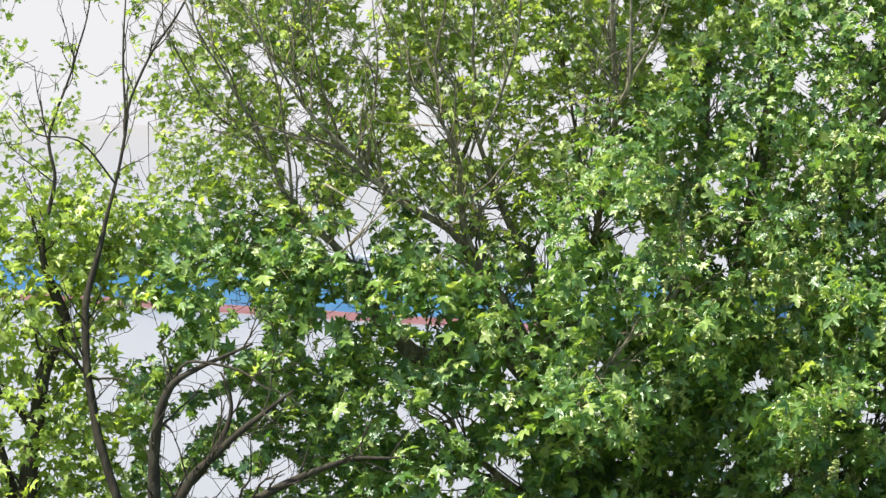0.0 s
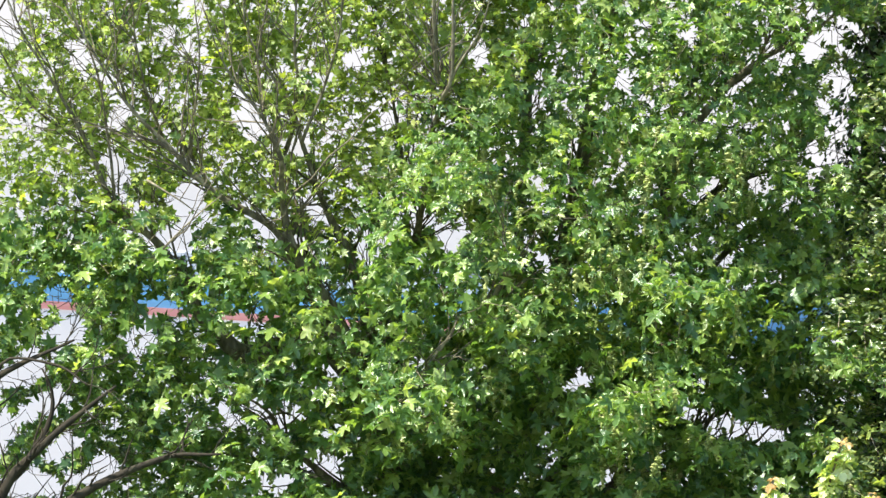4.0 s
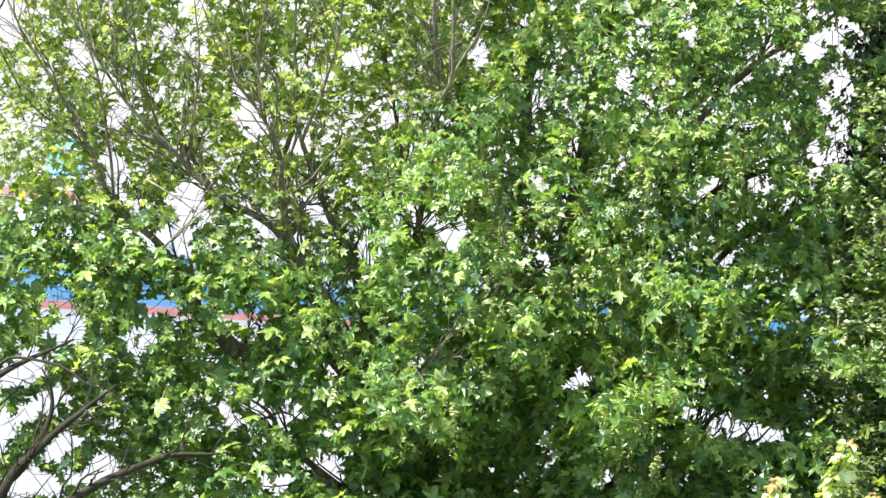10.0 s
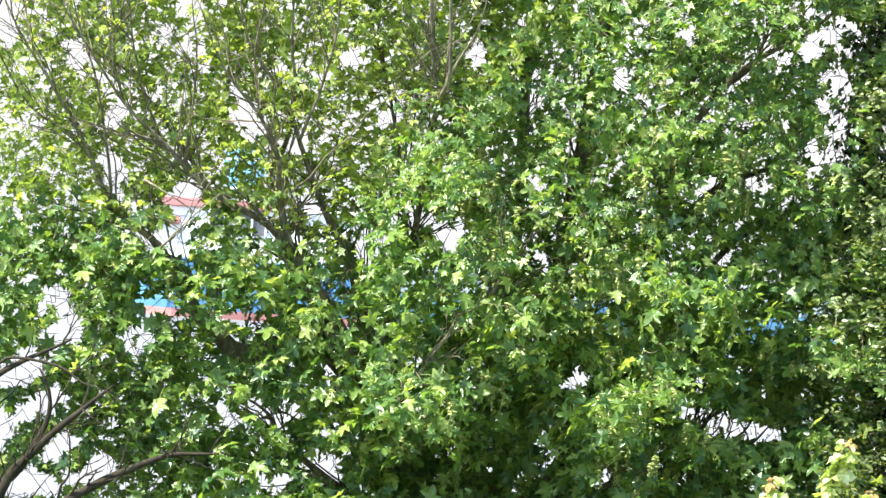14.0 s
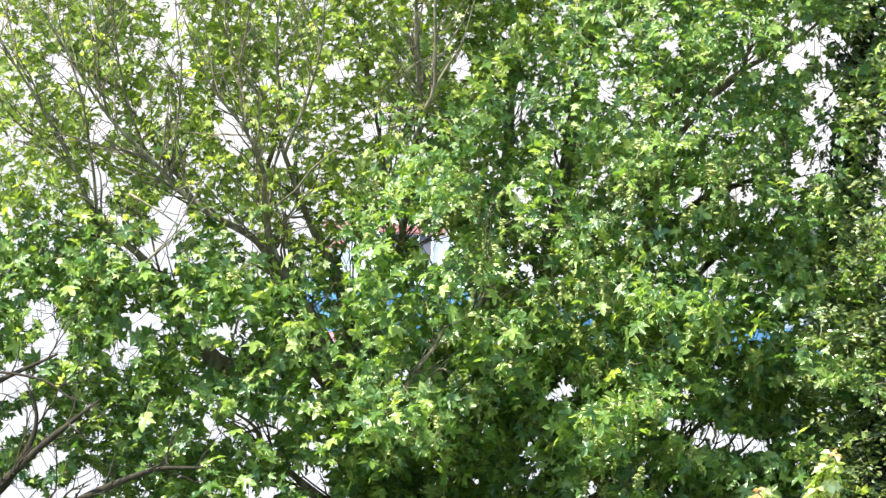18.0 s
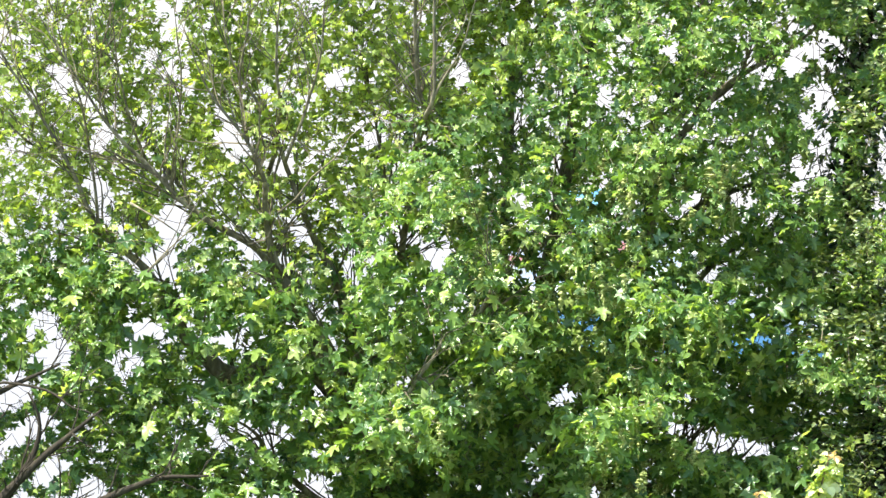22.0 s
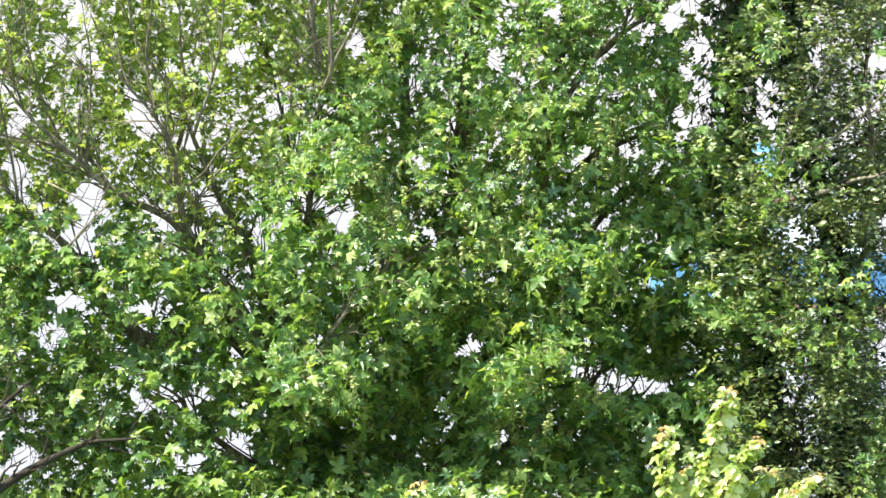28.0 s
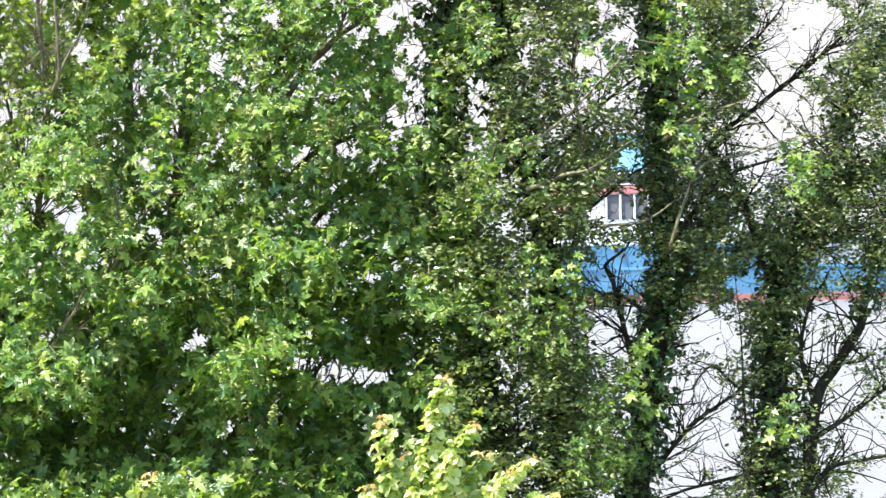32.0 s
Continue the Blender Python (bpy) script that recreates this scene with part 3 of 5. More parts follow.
def foliage(tree, seed, density, area, depth, nodes, blades, mat, size, count, per_m2, racemes=None, droop=0.45, cell=0.85,
            single=300, label="", upper=None, hang=0.5, loose=0.25, fine=0.0, grow_as=None, front=(1.3, 1.3)):
    """The leaves of a tree: shoots where the crown is dense, hung on short stalks from its twigs, in sprays that sway."""
    g = np.random.RandomState(seed)
    x0, x1, z0, z1 = area
    tips = []
    for _ in range(int((x1 - x0) * (z1 - z0) * per_m2)):
        x, z = g.uniform(x0, x1), g.uniform(z0, z1)
        if g.rand() > density(x, z):
            continue
        near_y, far_y = depth(x, z)
        tips.append((x, near_y + (far_y - near_y) * g.beta(*front), z))
    tips = np.array(tips)
    groups = {}
    for n, p in enumerate(tips):
        groups.setdefault((int(math.floor(p[0] / cell)), int(math.floor(p[2] / cell))), []).append(n)
    tip, kinds, frames = (grow_as or stars)(g, tips, size, count, droop, len(blades), loose, fine)
    leaves_of = [[] for _ in tips]
    for q, kind, fr in zip(tip, kinds, frames):
        leaves_of[q].append((kind, fr))
    grow = np.array((1, 0.5, 1), dtype=np.float32)
    scaled = (nodes * grow).astype(np.float32)
    shoots = []
    for key, members in sorted(groups.items()):
        hub = tips[members].mean(axis=0)
        spray = dict(hub=hub, leaves=[], stalks=Heap(), flowers=Heap())
        joints = [((scaled - (tips[n] * grow).astype(np.float32)) ** 2).sum(1) for n in members if leaves_of[n]]
        order = sorted((float(d2.min()), n, int(d2.argmin())) for d2, n in zip(joints, (n for n in members if leaves_of[n])))
        placed = []
        for d2, n, node in order:      # shoots branch from the twigs, and from the shoots before them
            at, near = tips[n], nodes[node]
            if placed:
                reach2 = (((np.array(placed) - at) * grow) ** 2).sum(1)
                if reach2.min() < d2:
                    near = placed[int(reach2.argmin())]
            placed.append(at)
            gap = at - near
            d = math.sqrt((gap ** 2).sum())
            if 0.03 < d < hang:
                bend = near + gap * 0.55 + np.array((0, 0, -0.05 * d))
                spray["stalks"].add(*tube(np.array((near, bend, at)) - hub, np.array((0.0028, 0.002, 0.0014)), 3))
            for kind, fr in leaves_of[n]:
                fr[:, 3] -= hub
                spray["leaves"].append((kind, fr))
            if racemes and g.rand() < racemes(at[0], at[2]):
                for _ in range(g.randint(1, 4)):
                    raceme(spray["flowers"], at - hub + g.normal(0, 0.03, 3), g.uniform(0.06, 0.13), g)
        if spray["leaves"]:
            shoots.append(spray)
    flat = sorted((fr[1, 3] + s["hub"][1], i, j) for i, s in enumerate(shoots) for j, (b, fr) in enumerate(s["leaves"]))
    alone = {(i, j) for _, i, j in flat[:single]}
    shared = {}
    loc = np.array(tree.location)
    for i, s in enumerate(shoots):
        m = mat
        # upper sprays get the leaf colour that has the sunlight in it
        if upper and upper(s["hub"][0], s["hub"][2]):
            m = LIT_MAPLE
        rest = [q for j, q in enumerate(s["leaves"]) if (i, j) not in alone]
        spray = part("spray", leaf_mesh("spray", blades, rest), m, tree, label)
        tagged(spray, kind="stuff")
        spray.location = tuple(s["hub"] - loc)
        if s["stalks"].n:
            tagged(part("leafstalk", s["stalks"].data(), TWIG, spray), kind="stuff")
        if s["flowers"].n:
            tagged(part("raceme", s["flowers"].data(), CATKIN, spray, "hanging yellow-green flower racemes"), kind="stuff")
        for j, (blade, fr) in enumerate(s["leaves"]):
            if (i, j) in alone:
                key = (blade, m.name)
                if key not in shared:
                    me = bpy.data.meshes.new("leaf")
                    me.from_pydata(blades[blade][0], [], blades[blade][1])
                    me.materials.append(m)
                    shared[key] = me
                leaf = new("leaf", shared[key])
                leaf.parent = spray
                leaf.matrix_basis = Matrix([[*map(float, row)] for row in fr] + [[0, 0, 0, 1]])
        SPRAYS.append((spray, Vector(s["hub"] - loc)))
    return len(flat)


def ivy(tree, run, rad, seed, low, high, per_metre, spread, blades=IVIES, size=0.042, label="dark glossy ivy climbing the trunk"):
    """Ivy that wraps a trunk, uneven in thickness."""
    g = np.random.RandomState(seed)
    loc = np.array(tree.location)
    idx = [i for i in range(len(run)) if low < run[i][2] < high]
    n = int(len(idx) * 0.05 * per_metre)
    idx = np.array(idx)[g.randint(len(idx), size=n)]
    a = g.uniform(0, 2 * math.pi, n)
    radial = np.stack((np.cos(a), np.sin(a), 0 * a), axis=1)
    thick = spread * np.array([0.55 + 1.5 * abs(noise.noise(Vector((run[i][0] * 2 + math.cos(q), math.sin(q), run[i][2] * 2.6)))) for i, q in zip(idx, a)])
    at = run[idx] + radial * (rad[idx] + thick * g.rand(n) ** 0.7)[:, None] + g.normal(0, 0.025, (n, 3))
    way = radial * 0.35 + g.normal(0, 0.5, (n, 3)) * np.array((1, 1, 0)) + np.array((0, 0, -0.7))
    frames = turned(way, radial + np.array((0, 0, 0.55)) + g.normal(0, 0.35, (n, 3)), size * g.uniform(0.6, 1.35, n), at - loc)
    leaves = [(k, f) for k, f in zip(g.randint(len(blades), size=n), frames)]
    tagged(part("ivy", leaf_mesh("ivy", blades, leaves), IVY, tree, label), kind="stuff")


tree_bark = {}


def tree_thing(name, at, label, bark, category="tree", group="row of trees on the bank"):
    ob = tagged(empty(name, at), label, category, group)
    tree_bark[ob.name] = bark
    return ob


def trunk(tree, keys, bark=None):
    pts, rad = curve(keys, 0.12)
    part("trunk", tube(pts - np.array(tree.location), rad, 16, 0.15), bark or tree_bark[tree.name], tree, smooth=True)


# the sycamore at the edge of the row, its thin limbs coloured dark as in shade
left_tree = tree_thing("sycamore_tree", (-2.7, 46.0, 0), "young multi-stemmed sycamore with limbs coloured as in shade and sparse sunlit leaves", SHADED_BARK)
trunk(left_tree, [(-2.72, 46.05, -0.2, 0.26), (-2.7, 46.0, 1.2, 0.19), (-2.66, 46.0, 3.2, 0.16), (-2.66, 46.0, 4.9, 0.15), (-2.5, 45.93, 5.6, 0.10), (-2.41, 45.9, 6.1, 0.07)])
trunk(left_tree, [(-2.68, 46.0, 4.3, 0.10), (-2.86, 46.1, 5.1, 0.09), (-3.06, 46.2, 5.95, 0.07)])
left_limbs = []
left_limbs.append(limb(left_tree, [(-2.35, 45.00, 6.01, 0.056), (-2.41, 44.92, 6.52, 0.045), (-2.40, 44.83, 6.92, 0.035), (-2.40, 44.75, 7.27, 0.028), (-2.33, 44.67, 7.52, 0.021), (-2.11, 44.58, 7.67, 0.017), (-1.91, 44.50, 7.77, 0.015)]))
left_limbs.append(limb(left_tree, [(-2.40, 45.00, 6.37, 0.036), (-2.25, 44.92, 6.94, 0.027), (-2.09, 44.85, 7.16, 0.020), (-1.84, 44.77, 7.40, 0.016), (-1.68, 44.70, 7.54, 0.014)]))
left_limbs.append(limb(left_tree, [(-2.40, 45.00, 6.37, 0.029), (-2.32, 44.98, 6.86, 0.023), (-2.17, 44.96, 7.05, 0.019), (-2.04, 44.94, 7.30, 0.016), (-2.03, 44.92, 7.48, 0.013), (-2.09, 44.90, 7.60, 0.012)]))
left_limbs.append(limb(left_tree, [(-2.38, 44.90, 6.55, 0.036), (-1.92, 44.80, 6.89, 0.027), (-1.65, 44.70, 7.06, 0.020), (-1.37, 44.60, 7.19, 0.016), (-1.10, 44.50, 7.22, 0.014)]))
left_limbs.append(limb(left_tree, [(-3.01, 45.30, 5.95, 0.056), (-3.10, 45.28, 6.85, 0.049), (-3.08, 45.26, 7.21, 0.043), (-3.04, 45.25, 7.58, 0.037), (-2.95, 45.23, 7.79, 0.032), (-3.04, 45.21, 8.01, 0.028), (-3.10, 45.19, 8.22, 0.023), (-3.05, 45.17, 8.55, 0.020), (-3.09, 45.15, 8.81, 0.017), (-2.99, 45.14, 9.16, 0.014), (-2.92, 45.12, 9.49, 0.013), (-2.90, 45.10, 9.78, 0.012)]))
left_limbs.append(limb(left_tree, [(-3.04, 45.30, 6.49, 0.032), (-3.42, 45.40, 7.56, 0.020), (-3.53, 45.50, 8.28, 0.015)]))
left_limbs.append(limb(left_tree, [(-3.08, 45.30, 7.20, 0.021), (-3.22, 45.35, 7.35, 0.015), (-3.47, 45.40, 7.50, 0.012)]))
left_limbs.append(limb(left_tree, [(-2.40, 45.00, 6.37, 0.027), (-2.73, 44.99, 7.25, 0.024), (-2.83, 44.98, 7.85, 0.022), (-2.77, 44.97, 8.24, 0.020), (-2.71, 44.96, 8.57, 0.017), (-2.67, 44.95, 8.85, 0.015), (-2.66, 44.95, 9.02, 0.014), (-2.55, 44.94, 9.29, 0.012), (-2.42, 44.93, 9.52, 0.011), (-2.34, 44.92, 9.78, 0.010), (-2.30, 44.91, 10.47, 0.009), (-2.30, 44.90, 11.07, 0.009)]))
left_limbs.append(limb(left_tree, [(-2.67, 44.90, 8.85, 0.014), (-2.71, 44.93, 9.24, 0.011), (-2.72, 44.97, 9.57, 0.008), (-2.74, 45.00, 9.81, 0.008)]))
left_limbs.append(limb(left_tree, [(-2.71, 44.90, 8.57, 0.012), (-2.91, 44.83, 8.78, 0.009), (-3.14, 44.77, 8.81, 0.007), (-3.30, 44.70, 8.96, 0.006)]))
left_limbs.append(limb(left_tree, [(-2.33, 44.70, 7.52, 0.011), (-2.25, 44.60, 7.65, 0.008), (-1.98, 44.50, 7.63, 0.007), (-1.82, 44.40, 7.54, 0.006)]))

# the large sycamore in the middle of the row
centre_tree = tree_thing("sycamore_tree", (0.15, 45.4, 0), "large leafy sycamore in flower with grey-brown forking limbs", BARK)
trunk(centre_tree, [(0.2, 45.45, -0.2, 0.42), (0.16, 45.4, 1.2, 0.31), (0.14, 45.4, 3.4, 0.28), (0.12, 45.4, 5.2, 0.26), (0.1, 45.4, 6.2, 0.2)])
centre_limbs = []
centre_limbs.append(limb(centre_tree, [(0.10, 46.10, 6.07, 0.093), (-0.05, 46.00, 6.68, 0.082), (-0.39, 45.90, 7.53, 0.072), (-0.65, 45.80, 7.82, 0.063), (-1.01, 45.69, 7.72, 0.054), (-1.19, 45.59, 7.84, 0.047), (-1.36, 45.49, 8.03, 0.039), (-1.52, 45.39, 8.29, 0.033), (-1.77, 45.29, 8.48, 0.028), (-1.93, 45.19, 8.80, 0.023), (-2.11, 45.08, 9.09, 0.019), (-2.28, 44.98, 9.34, 0.017), (-2.45, 44.88, 9.66, 0.016)]))
centre_limbs.append(limb(centre_tree, [(0.05, 45.90, 6.39, 0.077), (-0.34, 45.76, 7.54, 0.065), (-0.50, 45.63, 7.81, 0.055), (-0.73, 45.49, 8.13, 0.045), (-0.91, 45.36, 8.41, 0.037), (-1.24, 45.22, 8.59, 0.030), (-1.52, 45.09, 8.84, 0.023), (-1.73, 44.95, 9.04, 0.019), (-1.96, 44.82, 9.36, 0.015), (-2.14, 44.68, 9.64, 0.014)]))
centre_limbs.append(limb(centre_tree, [(-1.26, 45.80, 8.59, 0.025), (-1.43, 45.59, 8.83, 0.019), (-1.63, 45.39, 9.09, 0.015), (-1.79, 45.19, 9.40, 0.011), (-1.87, 44.98, 9.73, 0.010)]))
centre_limbs.append(limb(centre_tree, [(-0.34, 45.70, 7.54, 0.065), (-0.57, 45.53, 7.96, 0.053), (-0.80, 45.35, 8.31, 0.042), (-0.88, 45.18, 8.63, 0.032), (-0.89, 45.00, 8.78, 0.024), (-0.98, 44.83, 8.98, 0.018), (-1.20, 44.65, 9.25, 0.014), (-1.34, 44.48, 9.57, 0.012)]))
centre_limbs.append(limb(centre_tree, [(-0.90, 45.60, 8.77, 0.029), (-0.84, 45.40, 8.98, 0.022), (-0.83, 45.19, 9.19, 0.017), (-0.86, 44.98, 9.46, 0.013), (-0.85, 44.78, 9.79, 0.012)]))
centre_limbs.append(limb(centre_tree, [(-0.23, 45.80, 7.36, 0.058), (-0.42, 45.70, 8.09, 0.048), (-0.60, 45.59, 8.46, 0.039), (-0.70, 45.49, 8.65, 0.031), (-0.79, 45.39, 8.89, 0.024), (-0.88, 45.29, 9.10, 0.019), (-1.11, 45.18, 9.44, 0.015), (-1.16, 45.08, 9.74, 0.014)]))
centre_limbs.append(limb(centre_tree, [(0.05, 46.30, 6.37, 0.054), (-0.27, 46.07, 7.96, 0.047), (-0.18, 45.84, 8.34, 0.041), (-0.14, 45.61, 8.47, 0.036), (-0.10, 45.38, 8.96, 0.031), (-0.05, 45.15, 9.16, 0.026), (-0.10, 44.92, 9.35, 0.022), (-0.13, 44.69, 9.68, 0.019), (-0.16, 44.46, 9.94, 0.016), (-0.41, 44.23, 10.99, 0.014), (-0.59, 44.00, 11.99, 0.014)]))
centre_limbs.append(limb(centre_tree, [(-0.05, 44.50, 9.16, 0.024), (-0.01, 44.37, 9.30, 0.019), (-0.03, 44.23, 9.68, 0.015), (-0.03, 44.10, 9.91, 0.014)]))
centre_limbs.append(limb(centre_tree, [(-0.05, 44.50, 9.16, 0.018), (0.02, 44.33, 9.34, 0.013), (0.12, 44.17, 9.52, 0.009), (0.19, 44.00, 9.81, 0.008)]))
centre_limbs.append(limb(centre_tree, [(-0.18, 45.65, 8.35, 0.027), (-0.23, 45.65, 8.68, 0.021), (-0.30, 45.65, 9.07, 0.016), (-0.39, 45.65, 9.40, 0.012), (-0.44, 45.65, 9.86, 0.011)]))
centre_limbs.append(limb(centre_tree, [(0.14, 46.35, 6.37, 0.068), (0.34, 46.30, 7.75, 0.057), (0.40, 46.25, 8.50, 0.048), (0.41, 46.20, 8.93, 0.040), (0.41, 46.15, 9.30, 0.032), (0.46, 46.10, 9.74, 0.026), (0.47, 46.05, 9.99, 0.021), (0.36, 46.00, 11.27, 0.018), (0.22, 45.95, 12.49, 0.016)]))
centre_limbs.append(limb(centre_tree, [(0.23, 46.05, 6.39, 0.067), (0.58, 45.99, 7.77, 0.056), (0.68, 45.92, 8.52, 0.046), (0.73, 45.86, 8.95, 0.037), (0.76, 45.80, 9.26, 0.029), (0.85, 45.74, 9.70, 0.022), (0.86, 45.67, 10.00, 0.017), (1.04, 45.61, 11.05, 0.014), (1.13, 45.55, 12.06, 0.012)]))
centre_limbs.append(limb(centre_tree, [(0.23, 45.85, 6.40, 0.064), (0.95, 45.75, 7.62, 0.053), (1.16, 45.65, 8.46, 0.044), (1.19, 45.55, 8.83, 0.035), (1.23, 45.45, 8.99, 0.028), (1.48, 45.35, 9.34, 0.022), (1.64, 45.25, 9.48, 0.017), (1.93, 45.15, 9.67, 0.014), (2.12, 45.05, 9.89, 0.012)]))
centre_limbs.append(limb(centre_tree, [(1.23, 45.75, 8.99, 0.021), (1.30, 45.68, 9.33, 0.015), (1.37, 45.62, 9.67, 0.011), (1.44, 45.55, 9.97, 0.009)]))
centre_limbs.append(limb(centre_tree, [(1.17, 45.95, 8.46, 0.027), (1.50, 45.88, 8.79, 0.018), (1.73, 45.82, 8.89, 0.011), (1.99, 45.75, 9.09, 0.008)]))
centre_limbs.append(limb(centre_tree, [(0.96, 46.15, 7.61, 0.033), (1.30, 46.00, 8.06, 0.023), (1.55, 45.85, 8.45, 0.016), (1.87, 45.70, 8.66, 0.010), (2.16, 45.55, 8.77, 0.008)]))
centre_limbs.append(limb(centre_tree, [(0.75, 45.95, 6.98, 0.033), (1.10, 45.80, 7.20, 0.023), (1.42, 45.65, 7.42, 0.016), (1.51, 45.50, 7.56, 0.010), (1.58, 45.35, 7.67, 0.008)]))
centre_limbs.append(limb(centre_tree, [(1.11, 45.95, 7.19, 0.021), (1.53, 45.78, 7.29, 0.014), (1.73, 45.62, 7.40, 0.009), (1.84, 45.45, 7.54, 0.007)]))
centre_limbs.append(limb(centre_tree, [(-1.53, 45.30, 8.84, 0.016), (-1.62, 44.99, 9.09, 0.012), (-1.70, 44.69, 9.40, 0.009), (-1.72, 44.38, 9.69, 0.008)]))
centre_limbs.append(limb(centre_tree, [(-1.77, 45.30, 8.48, 0.018), (-1.83, 45.17, 8.88, 0.014), (-1.90, 45.04, 9.18, 0.011), (-2.01, 44.91, 9.50, 0.009), (-2.04, 44.78, 9.68, 0.008)]))
centre_limbs.append(limb(centre_tree, [(-1.40, 45.40, 8.73, 0.016), (-1.37, 45.16, 9.03, 0.012), (-1.36, 44.92, 9.34, 0.009), (-1.41, 44.68, 9.69, 0.008)]))
centre_limbs.append(limb(centre_tree, [(-1.94, 45.40, 8.80, 0.016), (-2.23, 45.23, 8.98, 0.012), (-2.42, 45.05, 9.27, 0.009), (-2.55, 44.88, 9.53, 0.008)]))
centre_limbs.append(limb(centre_tree, [(-1.75, 45.50, 9.04, 0.014), (-1.82, 45.33, 9.31, 0.011), (-1.77, 45.15, 9.58, 0.009), (-1.73, 44.98, 9.76, 0.008)]))
centre_limbs.append(limb(centre_tree, [(-0.99, 45.30, 8.98, 0.016), (-1.05, 45.09, 9.30, 0.012), (-1.02, 44.89, 9.57, 0.009), (-1.00, 44.68, 9.77, 0.008)]))
centre_limbs.append(limb(centre_tree, [(-0.79, 45.20, 8.89, 0.018), (-0.68, 44.99, 9.20, 0.014), (-0.62, 44.79, 9.47, 0.011), (-0.61, 44.58, 9.77, 0.010)]))
centre_limbs.append(limb(centre_tree, [(-1.58, 44.50, 8.64, 0.012), (-1.45, 44.45, 8.57, 0.009), (-1.29, 44.40, 8.48, 0.008)]))
centre_limbs.append(limb(centre_tree, [(-1.47, 44.50, 8.28, 0.011), (-1.38, 44.47, 8.39, 0.008), (-1.29, 44.43, 8.48, 0.007), (-1.16, 44.40, 8.60, 0.006)]))
centre_limbs.append(limb(centre_tree, [(-1.05, 45.80, 7.41, 0.010), (-0.96, 45.73, 7.36, 0.008), (-0.81, 45.67, 7.42, 0.007), (-0.72, 45.60, 7.39, 0.005)]))
centre_limbs.append(limb(centre_tree, [(1.36, 46.30, 7.30, 0.011), (1.42, 46.20, 7.44, 0.008), (1.52, 46.10, 7.53, 0.007), (1.60, 46.00, 7.66, 0.005)]))
centre_limbs.append(limb(centre_tree, [(1.60, 46.30, 7.36, 0.010), (1.71, 46.20, 7.45, 0.007), (1.75, 46.10, 7.52, 0.006), (1.84, 46.00, 7.62, 0.005)]))
centre_limbs.append(limb(centre_tree, [(-0.05, 45.95, 6.69, 0.036), (-0.48, 45.85, 7.03, 0.024), (-0.79, 45.75, 7.11, 0.015), (-0.98, 45.65, 7.23, 0.011)]))
centre_limbs.append(limb(centre_tree, [(-0.48, 45.85, 7.03, 0.021), (-0.80, 45.68, 7.27, 0.015), (-0.87, 45.52, 7.41, 0.010), (-1.02, 45.35, 7.51, 0.008)]))
centre_limbs.append(limb(centre_tree, [(-0.39, 45.35, 7.55, 0.027), (-0.20, 45.12, 7.51, 0.018), (-0.03, 44.88, 7.76, 0.012), (0.13, 44.65, 8.02, 0.009)]))
centre_limbs.append(limb(centre_tree, [(0.33, 45.45, 7.77, 0.030), (0.25, 45.15, 8.02, 0.020), (0.35, 44.85, 8.27, 0.014), (0.31, 44.55, 8.45, 0.011)]))

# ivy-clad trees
dense_tree = tree_thing("ivy_clad_tree", (2.8, 45.4, 0), "two dark ivy-covered stems wrapped in dense small leaves", SHADED_BARK)
trunk(dense_tree, [(2.78, 45.4, -0.2, 0.3), (2.8, 45.4, 1.5, 0.22), (2.86, 45.35, 4.0, 0.16), (2.91, 45.3, 5.9, 0.1)])
trunk(dense_tree, [(2.8, 45.4, 2.2, 0.14), (2.66, 45.55, 4.0, 0.11), (2.59, 45.6, 5.9, 0.09)])
dense_limbs = []
dense_limbs.append(limb(dense_tree, [(2.59, 45.60, 5.74, 0.090), (2.48, 45.60, 7.35, 0.080), (2.42, 45.60, 8.02, 0.071), (2.30, 45.60, 8.68, 0.063), (2.27, 45.60, 9.18, 0.057), (2.31, 45.60, 9.68, 0.053), (2.33, 45.60, 9.95, 0.051)]))
dense_limbs.append(limb(dense_tree, [(2.91, 45.30, 5.76, 0.099), (2.87, 45.31, 6.76, 0.085), (2.85, 45.32, 7.68, 0.072), (2.81, 45.33, 8.25, 0.060), (2.72, 45.34, 8.68, 0.050), (2.58, 45.36, 9.24, 0.041), (2.57, 45.37, 9.68, 0.033), (2.57, 45.38, 9.94, 0.027), (2.65, 45.39, 10.83, 0.023), (2.70, 45.40, 11.83, 0.021)]))
dense_limbs.append(limb(dense_tree, [(2.71, 45.20, 8.68, 0.018), (2.93, 45.10, 8.84, 0.013), (3.13, 45.00, 9.04, 0.009), (3.42, 44.90, 9.26, 0.008)]))
dense_limbs.append(limb(dense_tree, [(2.80, 45.20, 8.25, 0.015), (2.99, 45.10, 8.38, 0.012), (3.15, 45.00, 8.51, 0.009), (3.35, 44.90, 8.67, 0.007), (3.54, 44.80, 8.72, 0.006)]))
dense_limbs.append(limb(dense_tree, [(2.86, 45.10, 6.77, 0.021), (2.64, 45.00, 7.10, 0.014), (2.44, 44.90, 7.31, 0.010), (2.24, 44.80, 7.38, 0.008)]))
ivy_tree = tree_thing("ivy_clad_tree", (3.22, 45.2, 0), "tall trunk thick with ivy and thin bare side twigs", SHADED_BARK)
trunk(ivy_tree, [(3.2, 45.2, -0.2, 0.24), (3.22, 45.2, 1.5, 0.16), (3.24, 45.2, 4.0, 0.12), (3.26, 45.2, 5.9, 0.09)])
ivy_limbs = []
